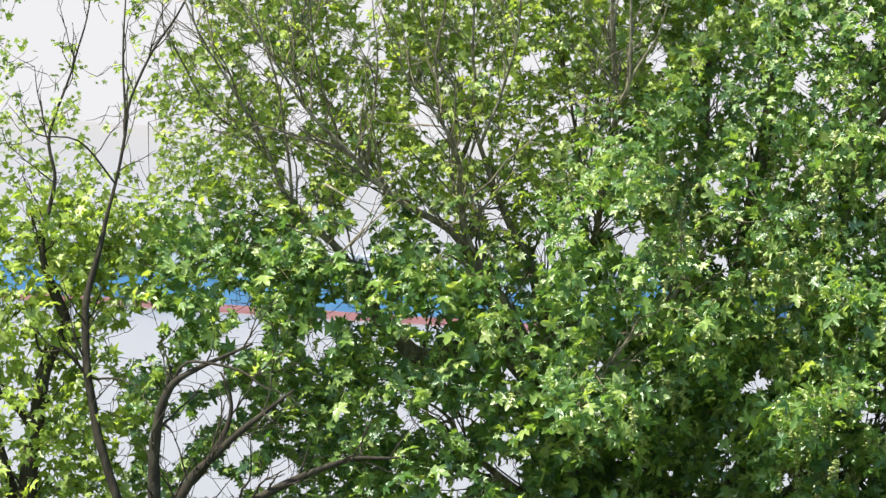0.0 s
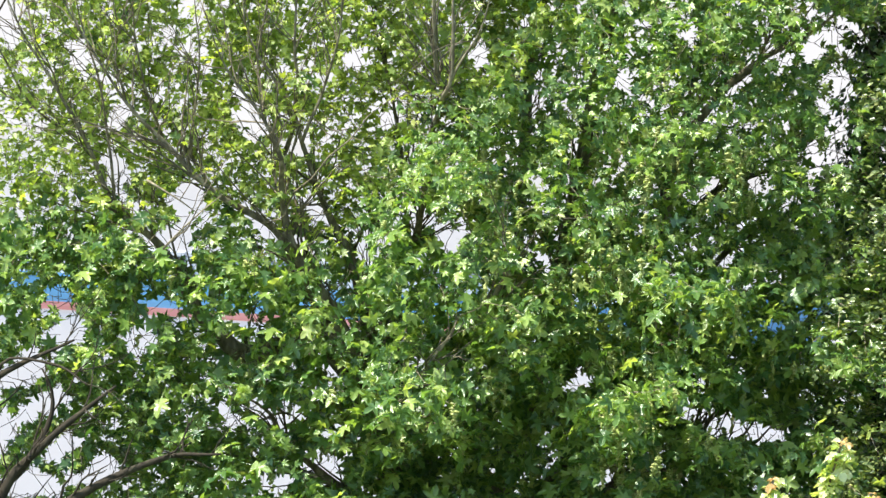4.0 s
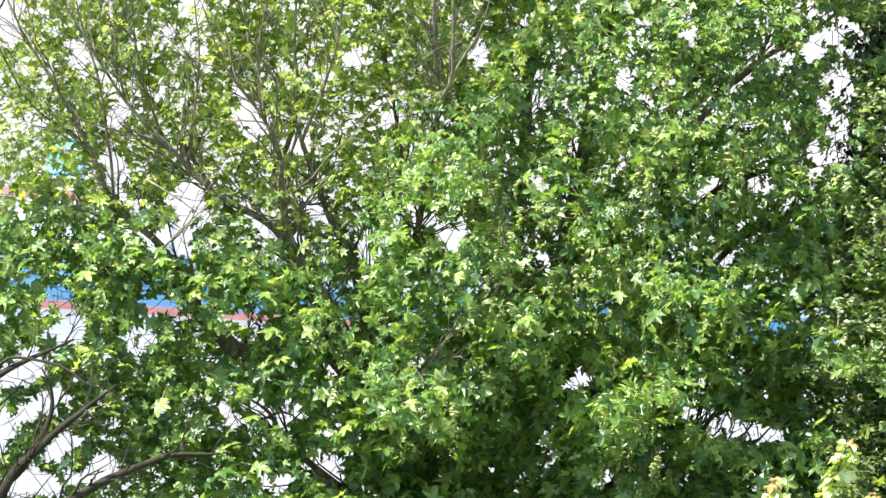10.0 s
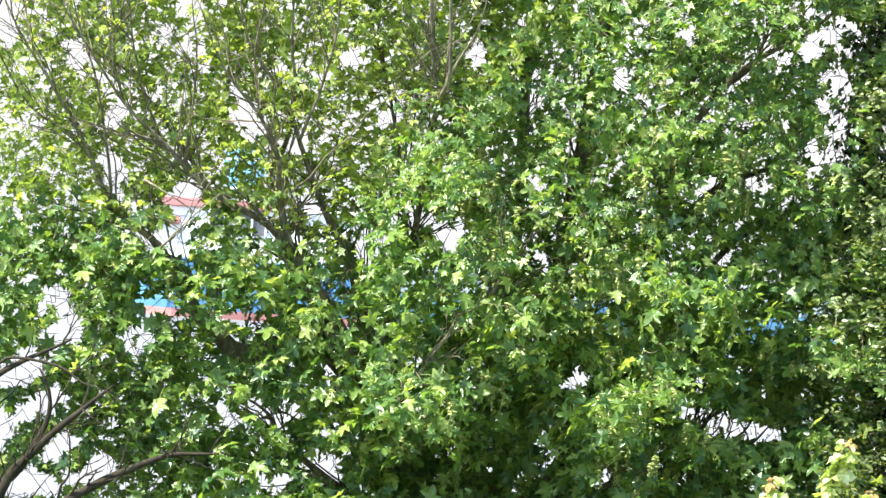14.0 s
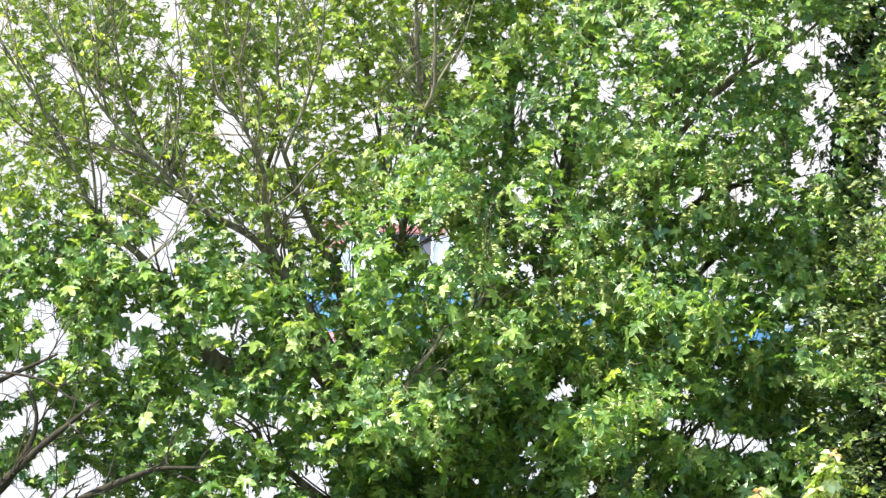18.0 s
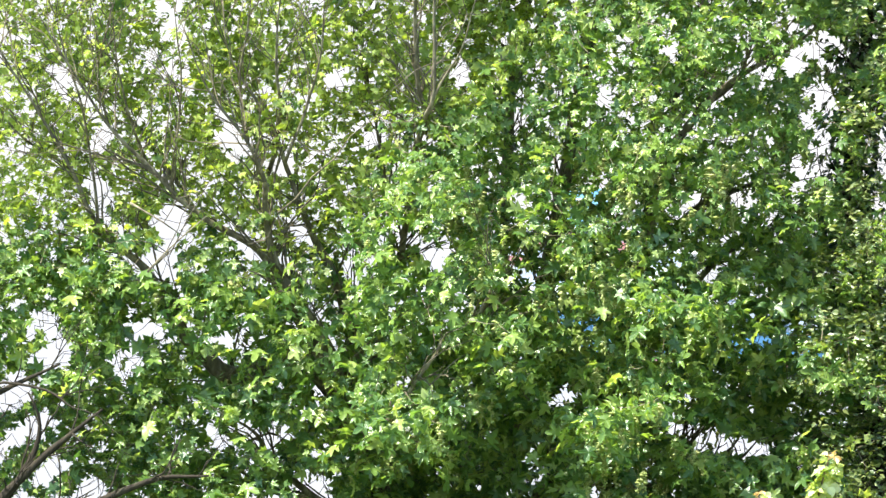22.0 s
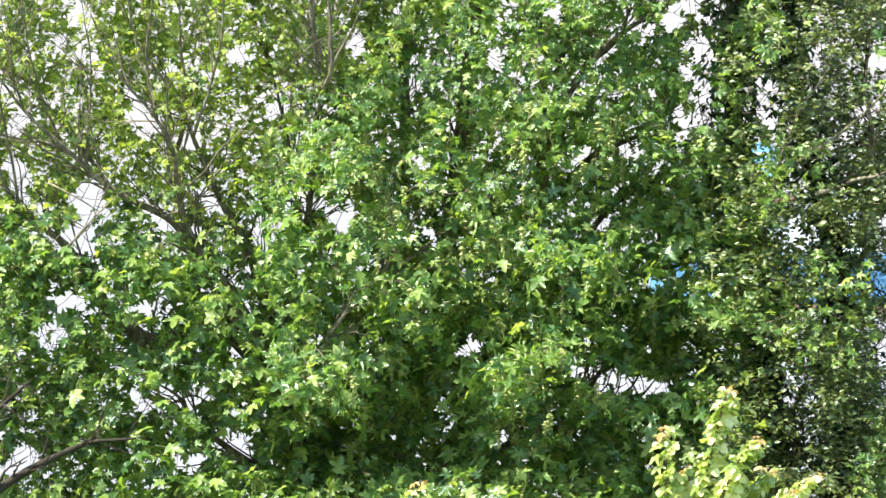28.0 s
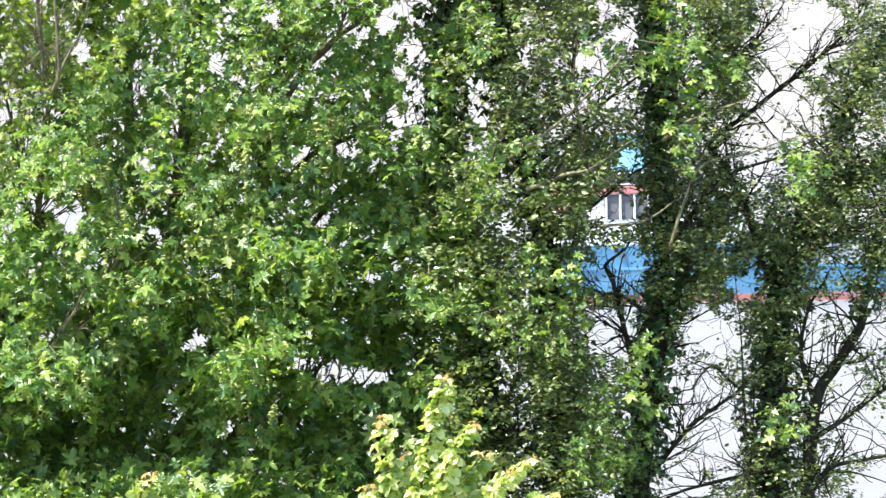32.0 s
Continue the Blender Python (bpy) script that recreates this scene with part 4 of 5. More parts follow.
ivy_limbs.append(limb(ivy_tree, [(3.26, 45.20, 5.76, 0.093), (3.32, 45.20, 6.75, 0.080), (3.39, 45.20, 7.20, 0.068), (3.48, 45.20, 7.76, 0.057), (3.54, 45.20, 8.20, 0.048), (3.50, 45.20, 8.88, 0.039), (3.48, 45.20, 9.43, 0.032), (3.48, 45.20, 9.92, 0.027), (3.53, 45.20, 10.81, 0.023), (3.57, 45.20, 11.64, 0.021)]))
ivy_limbs.append(limb(ivy_tree, [(3.39, 45.20, 7.20, 0.018), (3.21, 45.17, 8.01, 0.014), (3.16, 45.15, 8.11, 0.011), (3.29, 45.12, 8.21, 0.009), (3.34, 45.10, 8.34, 0.008)]))
ivy_limbs.append(limb(ivy_tree, [(3.48, 45.10, 7.76, 0.014), (3.21, 45.00, 7.95, 0.010), (3.02, 44.90, 7.89, 0.007), (2.94, 44.80, 8.02, 0.006)]))
ivy_limbs.append(limb(ivy_tree, [(3.50, 45.20, 8.88, 0.020), (3.70, 45.16, 9.06, 0.015), (4.01, 45.12, 9.36, 0.012), (4.09, 45.08, 9.45, 0.009), (4.19, 45.04, 9.57, 0.007), (4.24, 45.00, 9.68, 0.006)]))
ivy_limbs.append(limb(ivy_tree, [(3.52, 45.00, 8.21, 0.014), (3.70, 44.90, 8.34, 0.010), (3.77, 44.80, 8.47, 0.007), (3.95, 44.70, 8.57, 0.006)]))
ivy_limbs.append(limb(ivy_tree, [(3.52, 45.00, 8.21, 0.015), (3.83, 44.87, 8.60, 0.011), (4.15, 44.73, 8.73, 0.007), (4.47, 44.60, 8.89, 0.006)]))
ivy_limbs.append(limb(ivy_tree, [(3.32, 45.20, 6.75, 0.017), (3.64, 45.13, 7.15, 0.012), (3.90, 45.07, 7.35, 0.009), (4.03, 45.00, 7.48, 0.008)]))
ivy_limbs.append(limb(ivy_tree, [(3.50, 45.20, 8.88, 0.021), (3.54, 45.23, 9.16, 0.014), (3.71, 45.27, 9.36, 0.010), (3.92, 45.30, 9.52, 0.008)]))
leaning_tree = tree_thing("ivy_clad_tree", (4.18, 45.3, 0), "ivy-covered tree whose trunk leans over with long thin limbs", SHADED_BARK)
trunk(leaning_tree, [(4.2, 45.3, -0.2, 0.26), (4.18, 45.3, 1.5, 0.17), (4.16, 45.3, 4.0, 0.13), (4.15, 45.3, 5.9, 0.09)])
trunk(leaning_tree, [(4.18, 45.3, 1.6, 0.12), (4.3, 45.1, 3.6, 0.08), (4.31, 45.0, 5.9, 0.05)])
leaning_limbs = []
leaning_limbs.append(limb(leaning_tree, [(4.15, 45.30, 5.74, 0.090), (4.15, 45.31, 6.74, 0.082), (4.16, 45.33, 7.30, 0.075), (4.19, 45.34, 7.86, 0.069), (4.25, 45.35, 8.13, 0.063), (4.40, 45.36, 8.32, 0.059), (4.61, 45.38, 8.55, 0.055), (4.81, 45.39, 8.68, 0.052), (5.08, 45.40, 8.81, 0.051)]))
leaning_limbs.append(limb(leaning_tree, [(4.19, 45.30, 7.86, 0.024), (4.06, 45.27, 8.26, 0.021), (3.90, 45.25, 8.66, 0.018), (3.79, 45.23, 8.81, 0.016), (4.01, 45.20, 8.98, 0.014), (4.30, 45.17, 9.20, 0.012), (4.60, 45.15, 9.46, 0.010), (4.71, 45.12, 9.64, 0.009), (4.79, 45.10, 9.80, 0.009)]))
leaning_limbs.append(limb(leaning_tree, [(4.31, 45.00, 5.76, 0.051), (4.32, 45.01, 6.75, 0.044), (4.38, 45.03, 7.30, 0.037), (4.51, 45.04, 7.52, 0.031), (4.65, 45.06, 7.74, 0.026), (4.68, 45.07, 7.90, 0.022), (4.77, 45.09, 8.19, 0.019), (4.91, 45.10, 8.55, 0.018)]))
leaning_limbs.append(limb(leaning_tree, [(4.32, 45.00, 6.75, 0.021), (4.44, 44.93, 6.91, 0.015), (4.63, 44.87, 6.96, 0.011), (4.92, 44.80, 7.01, 0.009)]))
leaning_limbs.append(limb(leaning_tree, [(4.35, 45.00, 7.08, 0.018), (4.56, 45.07, 7.20, 0.013), (4.79, 45.13, 7.36, 0.009), (5.04, 45.20, 7.52, 0.008)]))
leaning_limbs.append(limb(leaning_tree, [(4.14, 45.10, 7.30, 0.012), (3.93, 45.00, 7.38, 0.009), (3.76, 44.90, 7.52, 0.007), (3.63, 44.80, 7.39, 0.006)]))
leaning_limbs.append(limb(leaning_tree, [(4.13, 45.10, 6.91, 0.015), (3.86, 45.07, 6.85, 0.011), (3.59, 45.03, 6.79, 0.009), (3.39, 45.00, 6.70, 0.008)]))
leaning_limbs.append(limb(leaning_tree, [(4.41, 45.40, 8.32, 0.030), (4.51, 45.38, 8.65, 0.023), (4.61, 45.35, 8.98, 0.017), (4.74, 45.33, 9.28, 0.012), (4.84, 45.30, 9.44, 0.011)]))
leaning_limbs.append(limb(leaning_tree, [(4.22, 45.00, 8.13, 0.017), (4.46, 44.90, 8.26, 0.012), (4.64, 44.80, 8.33, 0.009), (4.86, 44.70, 8.34, 0.008)]))
leaning_limbs.append(limb(leaning_tree, [(4.37, 45.00, 7.30, 0.018), (4.30, 45.07, 7.54, 0.013), (4.34, 45.13, 7.80, 0.009), (4.48, 45.20, 8.06, 0.008)]))
sapling = tree_thing("sapling", (3.95, 44.8, 0), "thin bare double-stemmed sapling between two ivy-clad trunks", SHADED_BARK, "sapling")
trunk(sapling, [(3.97, 44.8, -0.1, 0.03), (3.95, 44.8, 3.0, 0.022), (3.94, 44.8, 5.9, 0.016)])
sapling_limbs = []
sapling_limbs.append(limb(sapling, [(3.94, 44.80, 5.78, 0.012), (3.95, 44.80, 6.76, 0.009), (3.94, 44.80, 7.27, 0.007), (3.92, 44.80, 7.76, 0.005), (3.89, 44.80, 8.08, 0.005)]))
sapling_limbs.append(limb(sapling, [(3.95, 44.80, 6.70, 0.008), (3.99, 44.85, 7.16, 0.005), (4.02, 44.90, 7.55, 0.004)]))
pale_twigs = []
pale_twigs.append(limb(ivy_tree, [(2.67, 44.40, 8.57, 0.014), (2.88, 44.33, 8.65, 0.011), (3.01, 44.25, 8.68, 0.008), (3.15, 44.17, 8.77, 0.007), (3.25, 44.10, 8.84, 0.006)], BARK, sides=7))
pale_twigs.append(limb(ivy_tree, [(2.57, 44.50, 8.75, 0.012), (2.76, 44.40, 8.88, 0.009), (2.92, 44.30, 9.01, 0.007), (3.07, 44.20, 9.17, 0.006), (3.20, 44.10, 9.32, 0.005)], BARK, sides=7))
pale_twigs.append(limb(ivy_tree, [(3.46, 44.50, 8.84, 0.011), (3.60, 44.40, 8.95, 0.008), (3.82, 44.30, 9.03, 0.006), (3.98, 44.20, 9.09, 0.005)], BARK, sides=7))
pale_twigs.append(limb(ivy_tree, [(3.08, 44.50, 8.35, 0.009), (3.31, 44.43, 8.37, 0.007), (3.42, 44.37, 8.42, 0.006), (3.53, 44.30, 8.51, 0.005)], BARK, sides=7))
pale_twigs.append(limb(ivy_tree, [(2.45, 44.70, 8.59, 0.012), (2.51, 44.60, 8.85, 0.009), (2.59, 44.50, 9.04, 0.007), (2.73, 44.40, 9.27, 0.006), (2.76, 44.30, 9.53, 0.005)], BARK, sides=7))
pale_twigs.append(limb(ivy_tree, [(2.98, 44.80, 8.58, 0.015), (3.01, 44.73, 8.87, 0.012), (2.96, 44.65, 9.20, 0.010), (2.99, 44.58, 9.53, 0.008), (2.97, 44.50, 9.82, 0.008)], BARK, sides=7))
pale_twigs.append(limb(ivy_tree, [(3.50, 44.60, 8.22, 0.011), (3.67, 44.50, 8.67, 0.008), (3.96, 44.40, 8.76, 0.006), (4.27, 44.30, 8.87, 0.005)], BARK, sides=7))

nodes_left = twigs(left_limbs, left_tree, 3, 8, 0.45)
nodes_centre = twigs(centre_limbs, centre_tree, 4, 10, 0.6)
nodes_centre = np.concatenate((nodes_centre, twigs([q for q in centre_limbs if q[1][-1][0] < 0.3 and q[1][-1][2] > 8.3], centre_tree, 14, 4.0, 1.0, lift=0.0, low=7.9, spread=0.24)))
nodes_dense = twigs(dense_limbs, dense_tree, 5, 13, 0.6)
nodes_ivy = twigs(ivy_limbs, ivy_tree, 6, 26, 0.5, lift=0.1, spread=0.65)
nodes_leaning = twigs(leaning_limbs, leaning_tree, 7, 26, 0.5, lift=0.15, spread=0.65)
nodes_ivy = np.concatenate((nodes_ivy, twigs(pale_twigs, ivy_tree, 9, 16, 0.3, lift=0.2, spread=0.6)))
nodes_sapling = twigs(sapling_limbs, sapling, 8, 9, 0.35)


def left_density(x, z):
    s = 0.75 + 0.5 * wobble(x, z, 1.7) + 0.5 * wobble(x + 5, z, 4.0)
    if z > 8.6:
        s *= 0.6
    edge = min(1.0, max(0.0, (-1.2 - x) / 0.8))
    return max(0.06, s) * edge


def centre_density(x, z):
    s = 0.72 + 0.4 * wobble(x, z, 1.5) + 0.45 * wobble(x + 9, z, 4.2)
    s *= min(1.0, max(0.0, (x + 2.7) / 0.7)) * min(1.0, max(0.0, (2.55 - x) / 0.35))
    s *= (1 - 0.45 * thin_part(x, z)) * (1 - 0.38 * ease((-0.1 - x) / 0.6))
    return max(0.0, s)


BOUGHS = [  # boughs that stand out of the sycamore's crown, and hollows between them: x, z, half width, half height, how far
    (-0.01, 8.88, 0.21, 0.14, 0.8), (0.63, 8.74, 0.33, 0.14, 0.6), (1.24, 8.20, 0.33, 0.17, 0.8), (1.26, 7.78, 0.15, 0.18, 0.9),
    (0.94, 7.61, 0.24, 0.14, 0.8), (-0.27, 7.65, 0.33, 0.17, 0.9), (-0.59, 7.88, 0.27, 0.14, 0.5), (-0.20, 8.53, 0.12, 0.11, 0.6),
    (1.09, 9.16, 0.27, 0.17, 0.6), (1.30, 9.66, 0.27, 0.18, 0.7), (2.13, 7.89, 0.21, 0.15, 0.7), (0.37, 8.03, 0.24, 0.12, 0.6)]
BOUGHS += [
    (1.96, 7.73, 0.39, 0.15, -1.2), (1.70, 8.59, 0.33, 0.15, -0.9), (0.49, 7.52, 0.24, 0.21, -1.0), (0.08, 7.89, 0.24, 0.15, -0.6),
    (0.82, 8.05, 0.17, 0.17, -0.7), (0.40, 8.97, 0.18, 0.27, -0.8), (-0.32, 8.95, 0.18, 0.14, -0.8), (0.36, 7.18, 0.39, 0.15, -0.9),
    (-0.05, 7.09, 0.60, 0.24, -1.1), (-1.00, 7.28, 0.36, 0.14, 0.6), (1.48, 7.19, 0.33, 0.12, -0.6)]


def bough(x, z):
    out = 0.0
    for bx, bz, rx, rz, far in BOUGHS:
        if abs(x - bx) < 2 * rx and abs(z - bz) < 2 * rz:
            out += far * math.exp(-1.2 * (((x - bx) / rx) ** 2 + ((z - bz) / rz) ** 2))
    return out


def centre_depth(x, z):
    front = 44.5 - 0.3 * wobble(x + 4, z * 1.5, 2.1) - 0.25 * wobble(x, z * 1.4 + 7, 4.6) - 0.8 * bough(x, z)
    thin = thin_part(x, z)
    front += max(0.0, 44.85 - front) * ease((-0.2 - x) / 0.5)
    front += (45.08 - front) * thin
    return front, max(46.6 - 0.3 * thin, front + 0.5)


def right_density(x, z):
    s = 0.6 + 0.7 * wobble(x, z, 2.0) + 0.8 * wobble(x + 3, z, 5.0)
    s -= 0.1 * ease((z - 8.4) / 0.5) * ease((3.9 - x) / 0.4)
    s *= 1 - 0.6 * ease((7.95 - z) / 0.3) * ease((x - 3.0) / 0.3)      # sparse low down, where bare twigs show
    return max(0.05, s)


def in_flower(x, z):
    return 0.55 if 0.1 < x < 1.6 and 7.2 < z < 9.0 and wobble(x, z, 2.2) > 0.0 else 0.05


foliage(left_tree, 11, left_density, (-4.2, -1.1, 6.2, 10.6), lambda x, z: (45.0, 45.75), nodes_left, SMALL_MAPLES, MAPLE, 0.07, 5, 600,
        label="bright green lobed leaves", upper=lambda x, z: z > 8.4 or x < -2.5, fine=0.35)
foliage(centre_tree, 12, lambda x, z: centre_density(x, z) * (1 - 0.92 * thin_part(x, z)), (-2.8, 2.6, 6.3, 10.6), centre_depth, nodes_centre, MAPLES, MAPLE, 0.089, 6, 790,
        racemes=in_flower, label="fresh green lobed leaves", front=(1.1, 1.5), fine=0.25, droop=0.6)
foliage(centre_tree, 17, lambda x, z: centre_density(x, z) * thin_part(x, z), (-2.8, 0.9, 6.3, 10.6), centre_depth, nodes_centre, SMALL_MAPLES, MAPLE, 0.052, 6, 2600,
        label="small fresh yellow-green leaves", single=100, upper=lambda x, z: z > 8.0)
foliage(dense_tree, 13, lambda x, z: right_density(x, z) * (1 - 0.6 * ease((z - 8.5) / 0.3) * ease((2.65 - x) / 0.2)) * min(1, max(0, (x - 2.0) / 0.3)) * min(1, max(0, (3.35 - x) / 0.25)), (2.0, 3.4, 6.0, 10.6), lambda x, z: (44.1, 46.3),
        nodes_dense, OVALS, SMALL, 0.036, 22, 1000, droop=0.3, grow_as=rosettes, loose=1.7, single=200, label="small dark green leaves")
foliage(ivy_tree, 14, lambda x, z: right_density(x, z) * 0.8, (2.9, 4.0, 6.0, 10.6), lambda x, z: (44.5, 46.0),
        nodes_ivy, OVALS, SMALL, 0.033, 20, 1000, droop=0.3, grow_as=rosettes, loose=1.7, single=200, label="small olive green leaves", hang=0.35)
foliage(leaning_tree, 15, right_density, (3.7, 5.6, 6.0, 10.6), lambda x, z: (44.5, 46.0),
        nodes_leaning, OVALS, SMALL, 0.03, 20, 1200, droop=0.3, grow_as=rosettes, loose=2.0, single=200, label="small olive green leaves", hang=0.35)
foliage(ivy_tree, 16, lambda x, z: 0.5 * (1 - gap_share(SPRIGS, x, z)), (2.3, 4.6, 6.5, 10.0), lambda x, z: (44.0, 44.9),
        np.concatenate((nodes_ivy, nodes_dense)), MAPLES, MAPLE, 0.062, 5, 480, single=100, label="bright green lobed leaves", hang=0.4)


def dome(mid, wide, foot, tall):
    def share(x, z):
        q = ((x - mid) / wide) ** 2 + ((z - foot) / tall) ** 2 + 0.5 * wobble(x, z, 1.3)
        return 0.55 if q < 1 else 0.0
    return share


foliage(left_tree, 31, dome(-2.9, 1.2, 10.0, 1.5), (-4.2, -1.6, 10.55, 11.7), lambda x, z: (45.6, 46.6), nodes_left, SMALL_MAPLES, MAPLE, 0.1, 6, 70, single=0,
        label="bright green lobed leaves", hang=1.2)
foliage(centre_tree, 32, dome(0.5, 2.1, 10.0, 3.0), (-1.7, 2.7, 10.55, 13.1), lambda x, z: (44.3, 46.8), nodes_centre, SMALL_MAPLES, MAPLE, 0.12, 6, 170, single=0,
        label="fresh green lobed leaves", hang=1.2)
foliage(dense_tree, 33, dome(3.0, 1.0, 10.0, 2.2), (2.0, 4.0, 10.55, 12.3), lambda x, z: (44.6, 46.2), nodes_dense, OVALS, SMALL, 0.05, 12, 180, single=0,
        label="small dark green leaves", hang=1.2, grow_as=rosettes, loose=2.4)
for k, (ob, pts, rad) in enumerate(dense_limbs[:2]):
    ivy(dense_tree, pts, rad, 20 + k, 5.9, 10.4, 952, 0.15)
ivy(ivy_tree, ivy_limbs[0][1], ivy_limbs[0][2], 23, 5.9, 10.4, 1054, 0.10)
ivy(leaning_tree, leaning_limbs[7][1], leaning_limbs[7][2], 25, 7.5, 10.4, 500, 0.09)
ivy(leaning_tree, leaning_limbs[2][1], leaning_limbs[2][2], 26, 7.8, 10.4, 500, 0.08)
ivy(leaning_tree, leaning_limbs[0][1], leaning_limbs[0][2], 24, 5.9, 10.4, 1190, 0.12)

# ---- the young maple in front ----
maple = tree_thing("young_maple", (1.86, 42.5, 0), "young maple with pale yellow-green leaves and reddish tips", SHADED_BARK)
trunk(maple, [(1.88, 42.5, -0.1, 0.05), (1.84, 42.5, 3.0, 0.032), (1.86, 42.5, 6.0, 0.018), (1.86, 42.5, 6.55, 0.014)])
SHOOTS = []


def shoot(keys):
    """An upright shoot with pairs of hanging leaves, reddish at the tip."""
    g = np.random.RandomState(int(keys[-1][0] * 100) + 500)
    pts, rad = curve(keys, 0.03)
    root = pts[0]
    stem = part("shoot", tube(pts - root, rad, 6), TWIG, maple)
    stem.location = tuple(root - np.array(maple.location))
    for i in range(len(pts) // 3, len(pts)):
        for s in range(3):
            a = i * 1.2 + s * 2.1 + g.normal(0, 0.3)
            way = np.array((math.cos(a) * 0.75, math.sin(a) * 0.75, -0.4 + g.normal(0, 0.3)))
            up = np.array((math.cos(a) * 0.6 - 0.3, math.sin(a) * 0.6 - 0.25, 0.85)) + g.normal(0, 0.5, 3)
            size = g.uniform(0.055, 0.1) * (0.75 if i > len(pts) - 3 else 1.0)
            fr = turned_one(way, up, size, pts[i] - root + way * 0.02)
            me = YOUNG_MESHES[(2 if i > len(pts) - 2 and s else g.randint(2))]
            leaf = new("leaf", me)
            leaf.parent = stem
            leaf.matrix_basis = Matrix([[*map(float, row)] for row in fr] + [[0, 0, 0, 1]])
    SHOOTS.append((stem, Vector(root - np.array(maple.location))))


YOUNG_MESHES = []
for blade, m in ((maple_blade(21, 0.55, 2.2), YOUNG), (maple_blade(22, 0.5, 2.6), YOUNG), (maple_blade(23, 0.8, 3.0), REDDISH)):
    ym = bpy.data.meshes.new("leaf")
    ym.from_pydata(blade[0], [], blade[1])
    ym.materials.append(m)
    YOUNG_MESHES.append(ym)
shoot([(1.86, 42.50, 6.53, 0.014), (1.94, 42.47, 6.91, 0.009), (2.01, 42.43, 7.25, 0.006), (2.09, 42.40, 7.57, 0.005)])
shoot([(1.86, 42.50, 6.53, 0.012), (1.78, 42.50, 6.90, 0.008), (1.76, 42.50, 7.13, 0.006), (1.74, 42.50, 7.34, 0.005)])
shoot([(1.89, 42.40, 6.66, 0.012), (2.02, 42.33, 6.94, 0.008), (2.11, 42.27, 7.16, 0.006), (2.21, 42.20, 7.32, 0.005)])
shoot([(1.90, 42.50, 6.66, 0.012), (2.18, 42.43, 6.87, 0.008), (2.36, 42.37, 7.00, 0.006), (2.54, 42.30, 7.13, 0.005)])
shoot([(1.89, 42.40, 6.66, 0.011), (2.29, 42.30, 6.76, 0.008), (2.47, 42.20, 6.88, 0.005), (2.64, 42.10, 6.94, 0.005)])
shoot([(1.80, 42.60, 6.50, 0.012), (0.93, 42.57, 6.70, 0.008), (0.42, 42.53, 6.86, 0.006), (0.46, 42.50, 7.07, 0.005)])
shoot([(1.86, 42.50, 6.53, 0.011), (1.92, 42.55, 6.78, 0.008), (1.90, 42.60, 6.96, 0.005), (1.88, 42.65, 7.15, 0.005)])
shoot([(1.89, 42.40, 6.66, 0.011), (2.08, 42.47, 6.84, 0.008), (2.18, 42.53, 6.99, 0.005), (2.31, 42.60, 7.14, 0.005)])
shoot([(1.90, 42.50, 6.66, 0.011), (2.23, 42.37, 6.78, 0.008), (2.32, 42.23, 6.91, 0.005), (2.42, 42.10, 7.06, 0.005)])
shoot([(1.86, 42.50, 6.53, 0.011), (1.62, 42.57, 6.66, 0.008), (1.67, 42.63, 6.84, 0.005), (1.65, 42.70, 6.96, 0.005)])

# ---- the ship ----
SHIP_Y, WATER_Z = 500.0, -2.9
ship = tagged(empty("cargo_ship", (0, SHIP_Y, WATER_Z)), "blue-hulled river cargo ship with white deckhouse aft and red waterline", "ship")
HALF = 4.6


def hull_bm(x0, x1, z0, z1, bow, stern, grow=0.0):
    """A stretch of hull with rounded stern and pointed bow between two heights."""
    bm = bmesh.new()
    rings = []
    for z in (z0, (z0 + z1) / 2, z1):
        flare = 1 + 0.03 * (z - z0)
        ring = []
        n = 28
        prof = []
        for i in range(n + 1):
            u = i / n
            x = x0 + (x1 - x0) * u
            w = HALF + grow
            if stern and x - x0 < 3.5:
                w *= math.sqrt(max(0.0, 1 - ((3.5 - (x - x0)) / 3.6) ** 2)) * 0.75 + 0.25
            if bow and x1 - x < 10:
                w *= max(0.02, 1 - ((10 - (x1 - x)) / 10) ** 2.2)
            prof.append((x + (0.5 * (z - z0) if bow and i == n else 0), w * flare))
        ring = [bm.verts.new((x, -w, z)) for x, w in prof] + [bm.verts.new((x, w, z)) for x, w in reversed(prof)]
        rings.append(ring)
    for a, b in zip(rings, rings[1:]):
        for i in range(len(a)):
            j = (i + 1) % len(a)
            bm.faces.new((a[i], a[j], b[j], b[i]))
    bm.faces.new(rings[-1])
    bm.faces.new(rings[0][::-1])
    return bm


hull = part("hull", hull_bm(-4.2, 63.0, 0.45, 2.1, True, True), HULL_BLUE, ship, "bright blue steel hull")
part("boot_stripe", hull_bm(-4.15, 62.9, -1.2, 0.45, True, True, 0.02), RED, ship, "red antifouling stripe at the waterline")
part("quarterdeck_hull", hull_bm(-4.2, 9.6, 2.1, 3.4, False, True), HULL_BLUE, ship)
part("rubbing_strake", boxed(-3.0, 53, -HALF - 0.24, -HALF - 0.02, 1.95, 2.12), HULL_BLUE, hull)
part("forecastle_hull", hull_bm(52.0, 63.3, 2.1, 3.3, True, False), HULL_BLUE, ship)
part("hatch_coaming", boxed(9.8, 51, -3.9, 3.9, 2.1, 3.5), GREY, ship, "grey steel hatch coaming")
for i in range(17):
    part("coaming_stay", boxed(11 + i * 2.4, 11.12 + i * 2.4, -4.15, -3.9, 2.1, 3.4, bevel=0.01), GREY, ship)
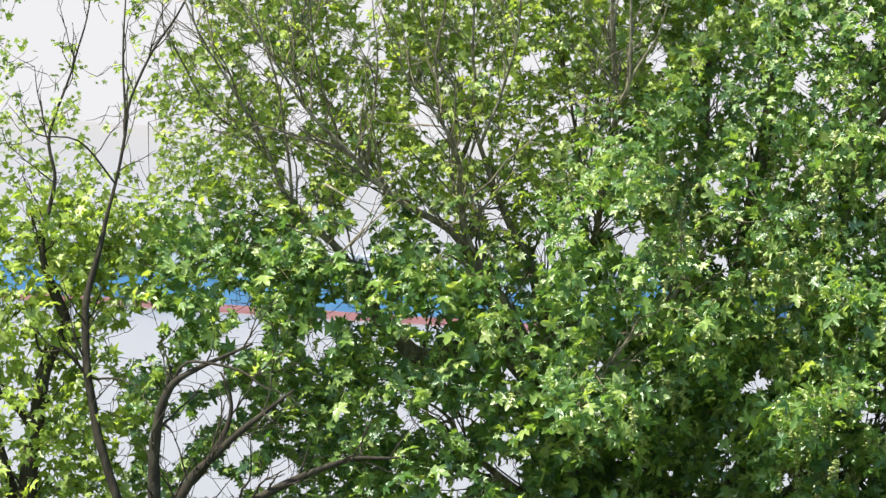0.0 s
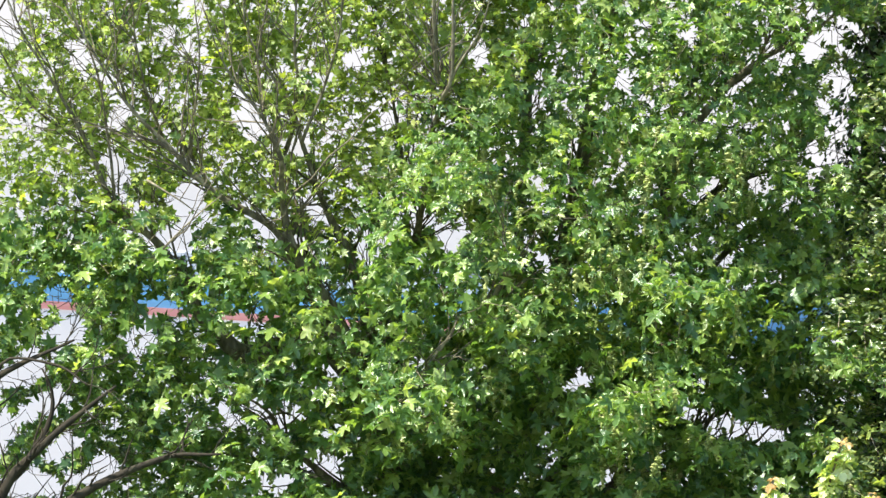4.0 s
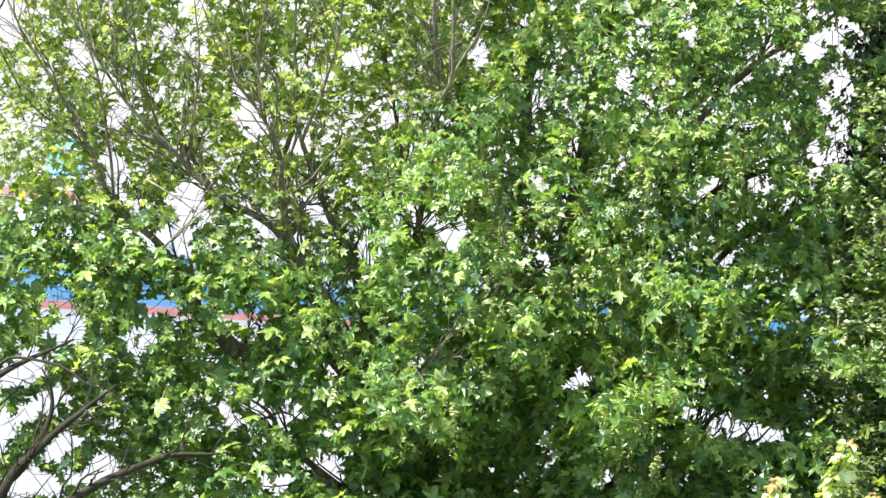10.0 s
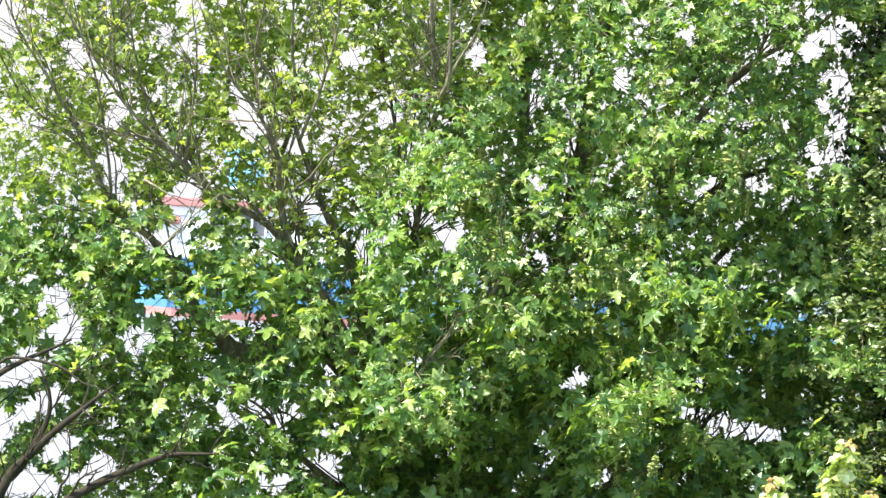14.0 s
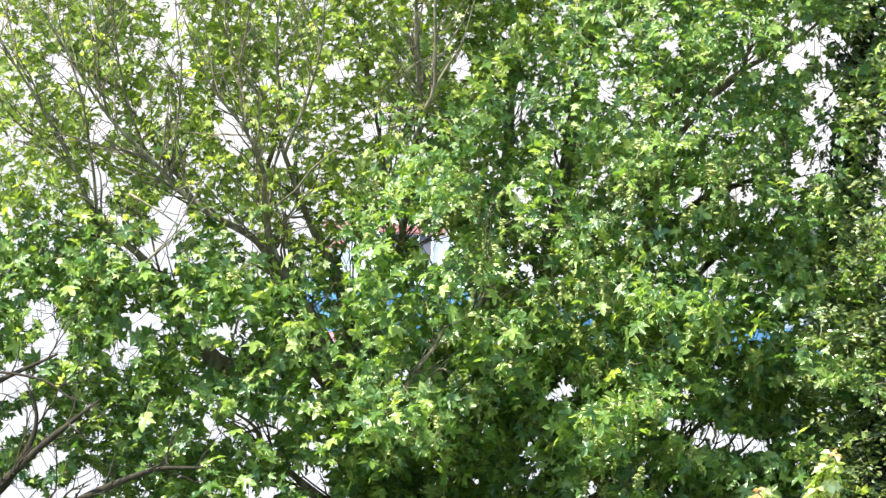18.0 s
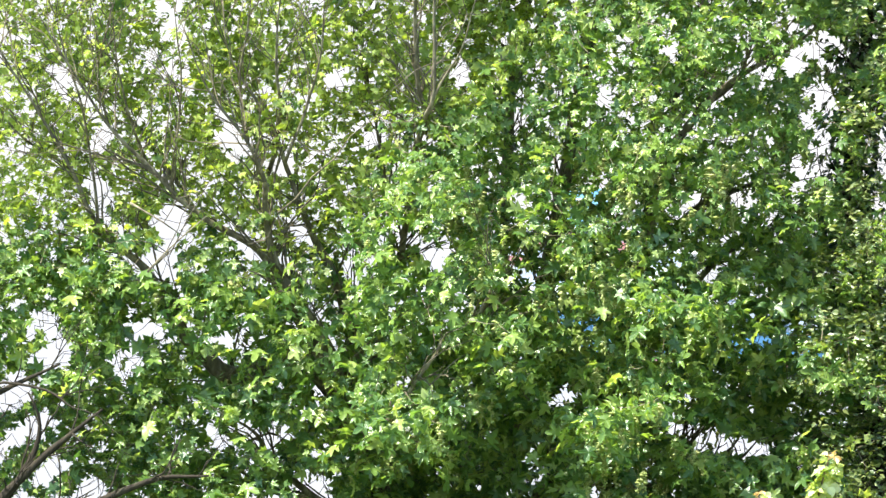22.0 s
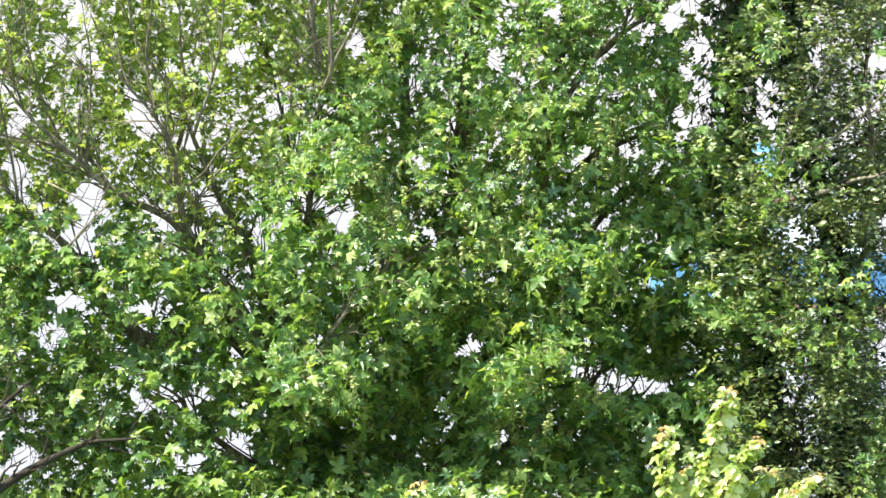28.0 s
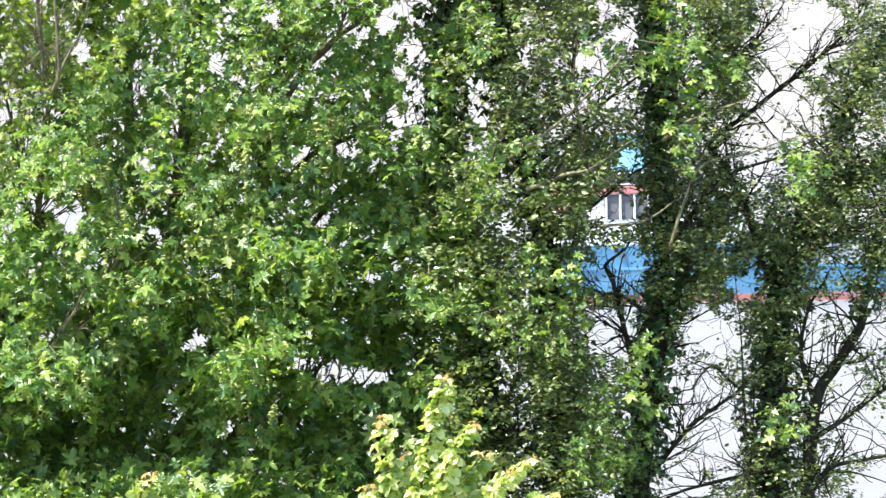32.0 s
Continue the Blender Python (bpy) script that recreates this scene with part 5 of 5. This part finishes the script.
for i in range(8):
    part("hatch_cover", boxed(10 + i * 5.1, 15 + i * 5.1, -4.0, 4.0, 3.5, 3.75, bevel=0.05), GREY, ship)
house = part("deckhouse", boxed(-2.6, 8.4, -3.9, 3.9, 3.4, 6.45, bevel=0.06), WHITE, ship, "white painted deckhouse")
# a flat panel on the wall, its colour standing in for the gallery's shade
part("gallery_shade", boxed(0.0, 3.5, -3.96, -3.9, 4.95, 6.4, bevel=0.005), SHADE, house, "flat grey panel coloured as the shade of an open gallery")
for i in range(5):
    part("gallery_post", boxed(0.05 + i * 0.84, 0.17 + i * 0.84, -4.1, -3.96, 4.95, 6.45, bevel=0.01), WHITE, house)
for x in (-2.0, 1.0, 4.0, 7.0):
    p = bmesh.new()
    bmesh.ops.create_cone(p, cap_ends=True, segments=16, radius1=0.2, radius2=0.2, depth=0.1, matrix=pose(x, -HALF - 0.16, 2.8, 90))
    part("porthole", p, GLASS, ship)
part("roof_edge", boxed(-3.0, 4.2, -4.15, 4.15, 6.45, 6.92, bevel=0.04), RED, ship, "red painted roof edge")
part("bridge_deck", boxed(4.2, 9.6, -4.15, 4.15, 6.45, 6.6, bevel=0.03), WHITE, ship)
bridge = part("wheelhouse", boxed(-0.2, 3.4, -3.0, 3.0, 6.92, 7.05, bevel=0.03), WHITE, ship, "low wheelhouse with a band of glass")
part("glass_band", boxed(-0.15, 3.35, -2.95, 2.95, 7.05, 7.6, bevel=0.02), GLASS, bridge)
part("wheelhouse_roof", boxed(-0.35, 3.6, -3.15, 3.15, 7.6, 7.72, bevel=0.03), WHITE, bridge)
funnel = part("funnel", boxed(0.7, 3.1, -1.2, 1.2, 7.72, 10.0, bevel=0.2), FUNNEL_BLUE, ship, "light blue funnel casing")
part("funnel_band", boxed(0.68, 3.12, -1.22, 1.22, 9.2, 9.5, bevel=0.2), WHITE, funnel)
part("liferaft", boxed(-2.9, -1.5, -4.3, -3.95, 5.35, 5.85, bevel=0.12), RED, ship, "red liferaft canister on the stern rail")
mast = bmesh.new()
bmesh.ops.create_cone(mast, cap_ends=True, segments=10, radius1=0.12, radius2=0.06, depth=5, matrix=pose(58, 0, 5.8))
part("foremast", mast, WHITE, ship)


def rail(x0, x1, z, y=-4.1):
    top = part("rail", boxed(x0, x1, y - 0.025, y + 0.025, z + 1.0, z + 1.05, bevel=0.008), WHITE, ship)
    part("middle_bar", boxed(x0, x1, y - 0.015, y + 0.015, z + 0.5, z + 0.53, bevel=0.005), WHITE, top)
    for i in range(int((x1 - x0) / 1.1) + 1):
        part("stanchion", boxed(x0 + i * 1.1, x0 + 0.05 + i * 1.1, y - 0.025, y + 0.025, z, z + 1.0, bevel=0.005), GREY, top)


rail(4.4, 9.5, 6.6)
rail(-3.4, 0.0, 3.4, -4.4)
rail(53, 61, 3.3, -3.0)


def motions():
    """The ship passes; the sprays and shoots sway in a light wind."""
    walk(ship, [(t, pose(-50.9 + 2.652 * t, SHIP_Y, WATER_Z)) for t in range(0, 33, 4)])
    g = random.Random(5)
    for ob, home in SPRAYS:
        a, b = g.uniform(0, 6.28), g.uniform(0, 6.28)
        s = g.uniform(0.5, 1.2)
        rows = []
        for i in range(33):
            gust = s * (0.55 + 0.45 * math.sin(i * 0.37 + home.x * 0.6))
            sway = gust * math.sin(i * 1.55 + a)
            nod = gust * math.sin(i * 1.13 + b)
            rows.append((float(i), pose(home.x + 0.005 * sway, home.y + 0.004 * nod, home.z + 0.003 * nod, 0.35 * nod, 0.35 * sway, 0.3 * nod)))
        walk(ob, rows)
    for k, (ob, home) in enumerate(SHOOTS):
        rows = []
        for i in range(65):
            t = i * 0.5
            sway = math.sin(t * 1.35 + k * 0.35) * (0.6 + 0.4 * math.sin(t * 0.31 + 1)) + 0.35 * math.sin(t * 2.9 + k)
            rows.append((t, pose(home.x, home.y, home.z, 0.7 * math.sin(t * 1.1 + k), 1.5 * sway, 0)))
        walk(ob, rows)


motions()
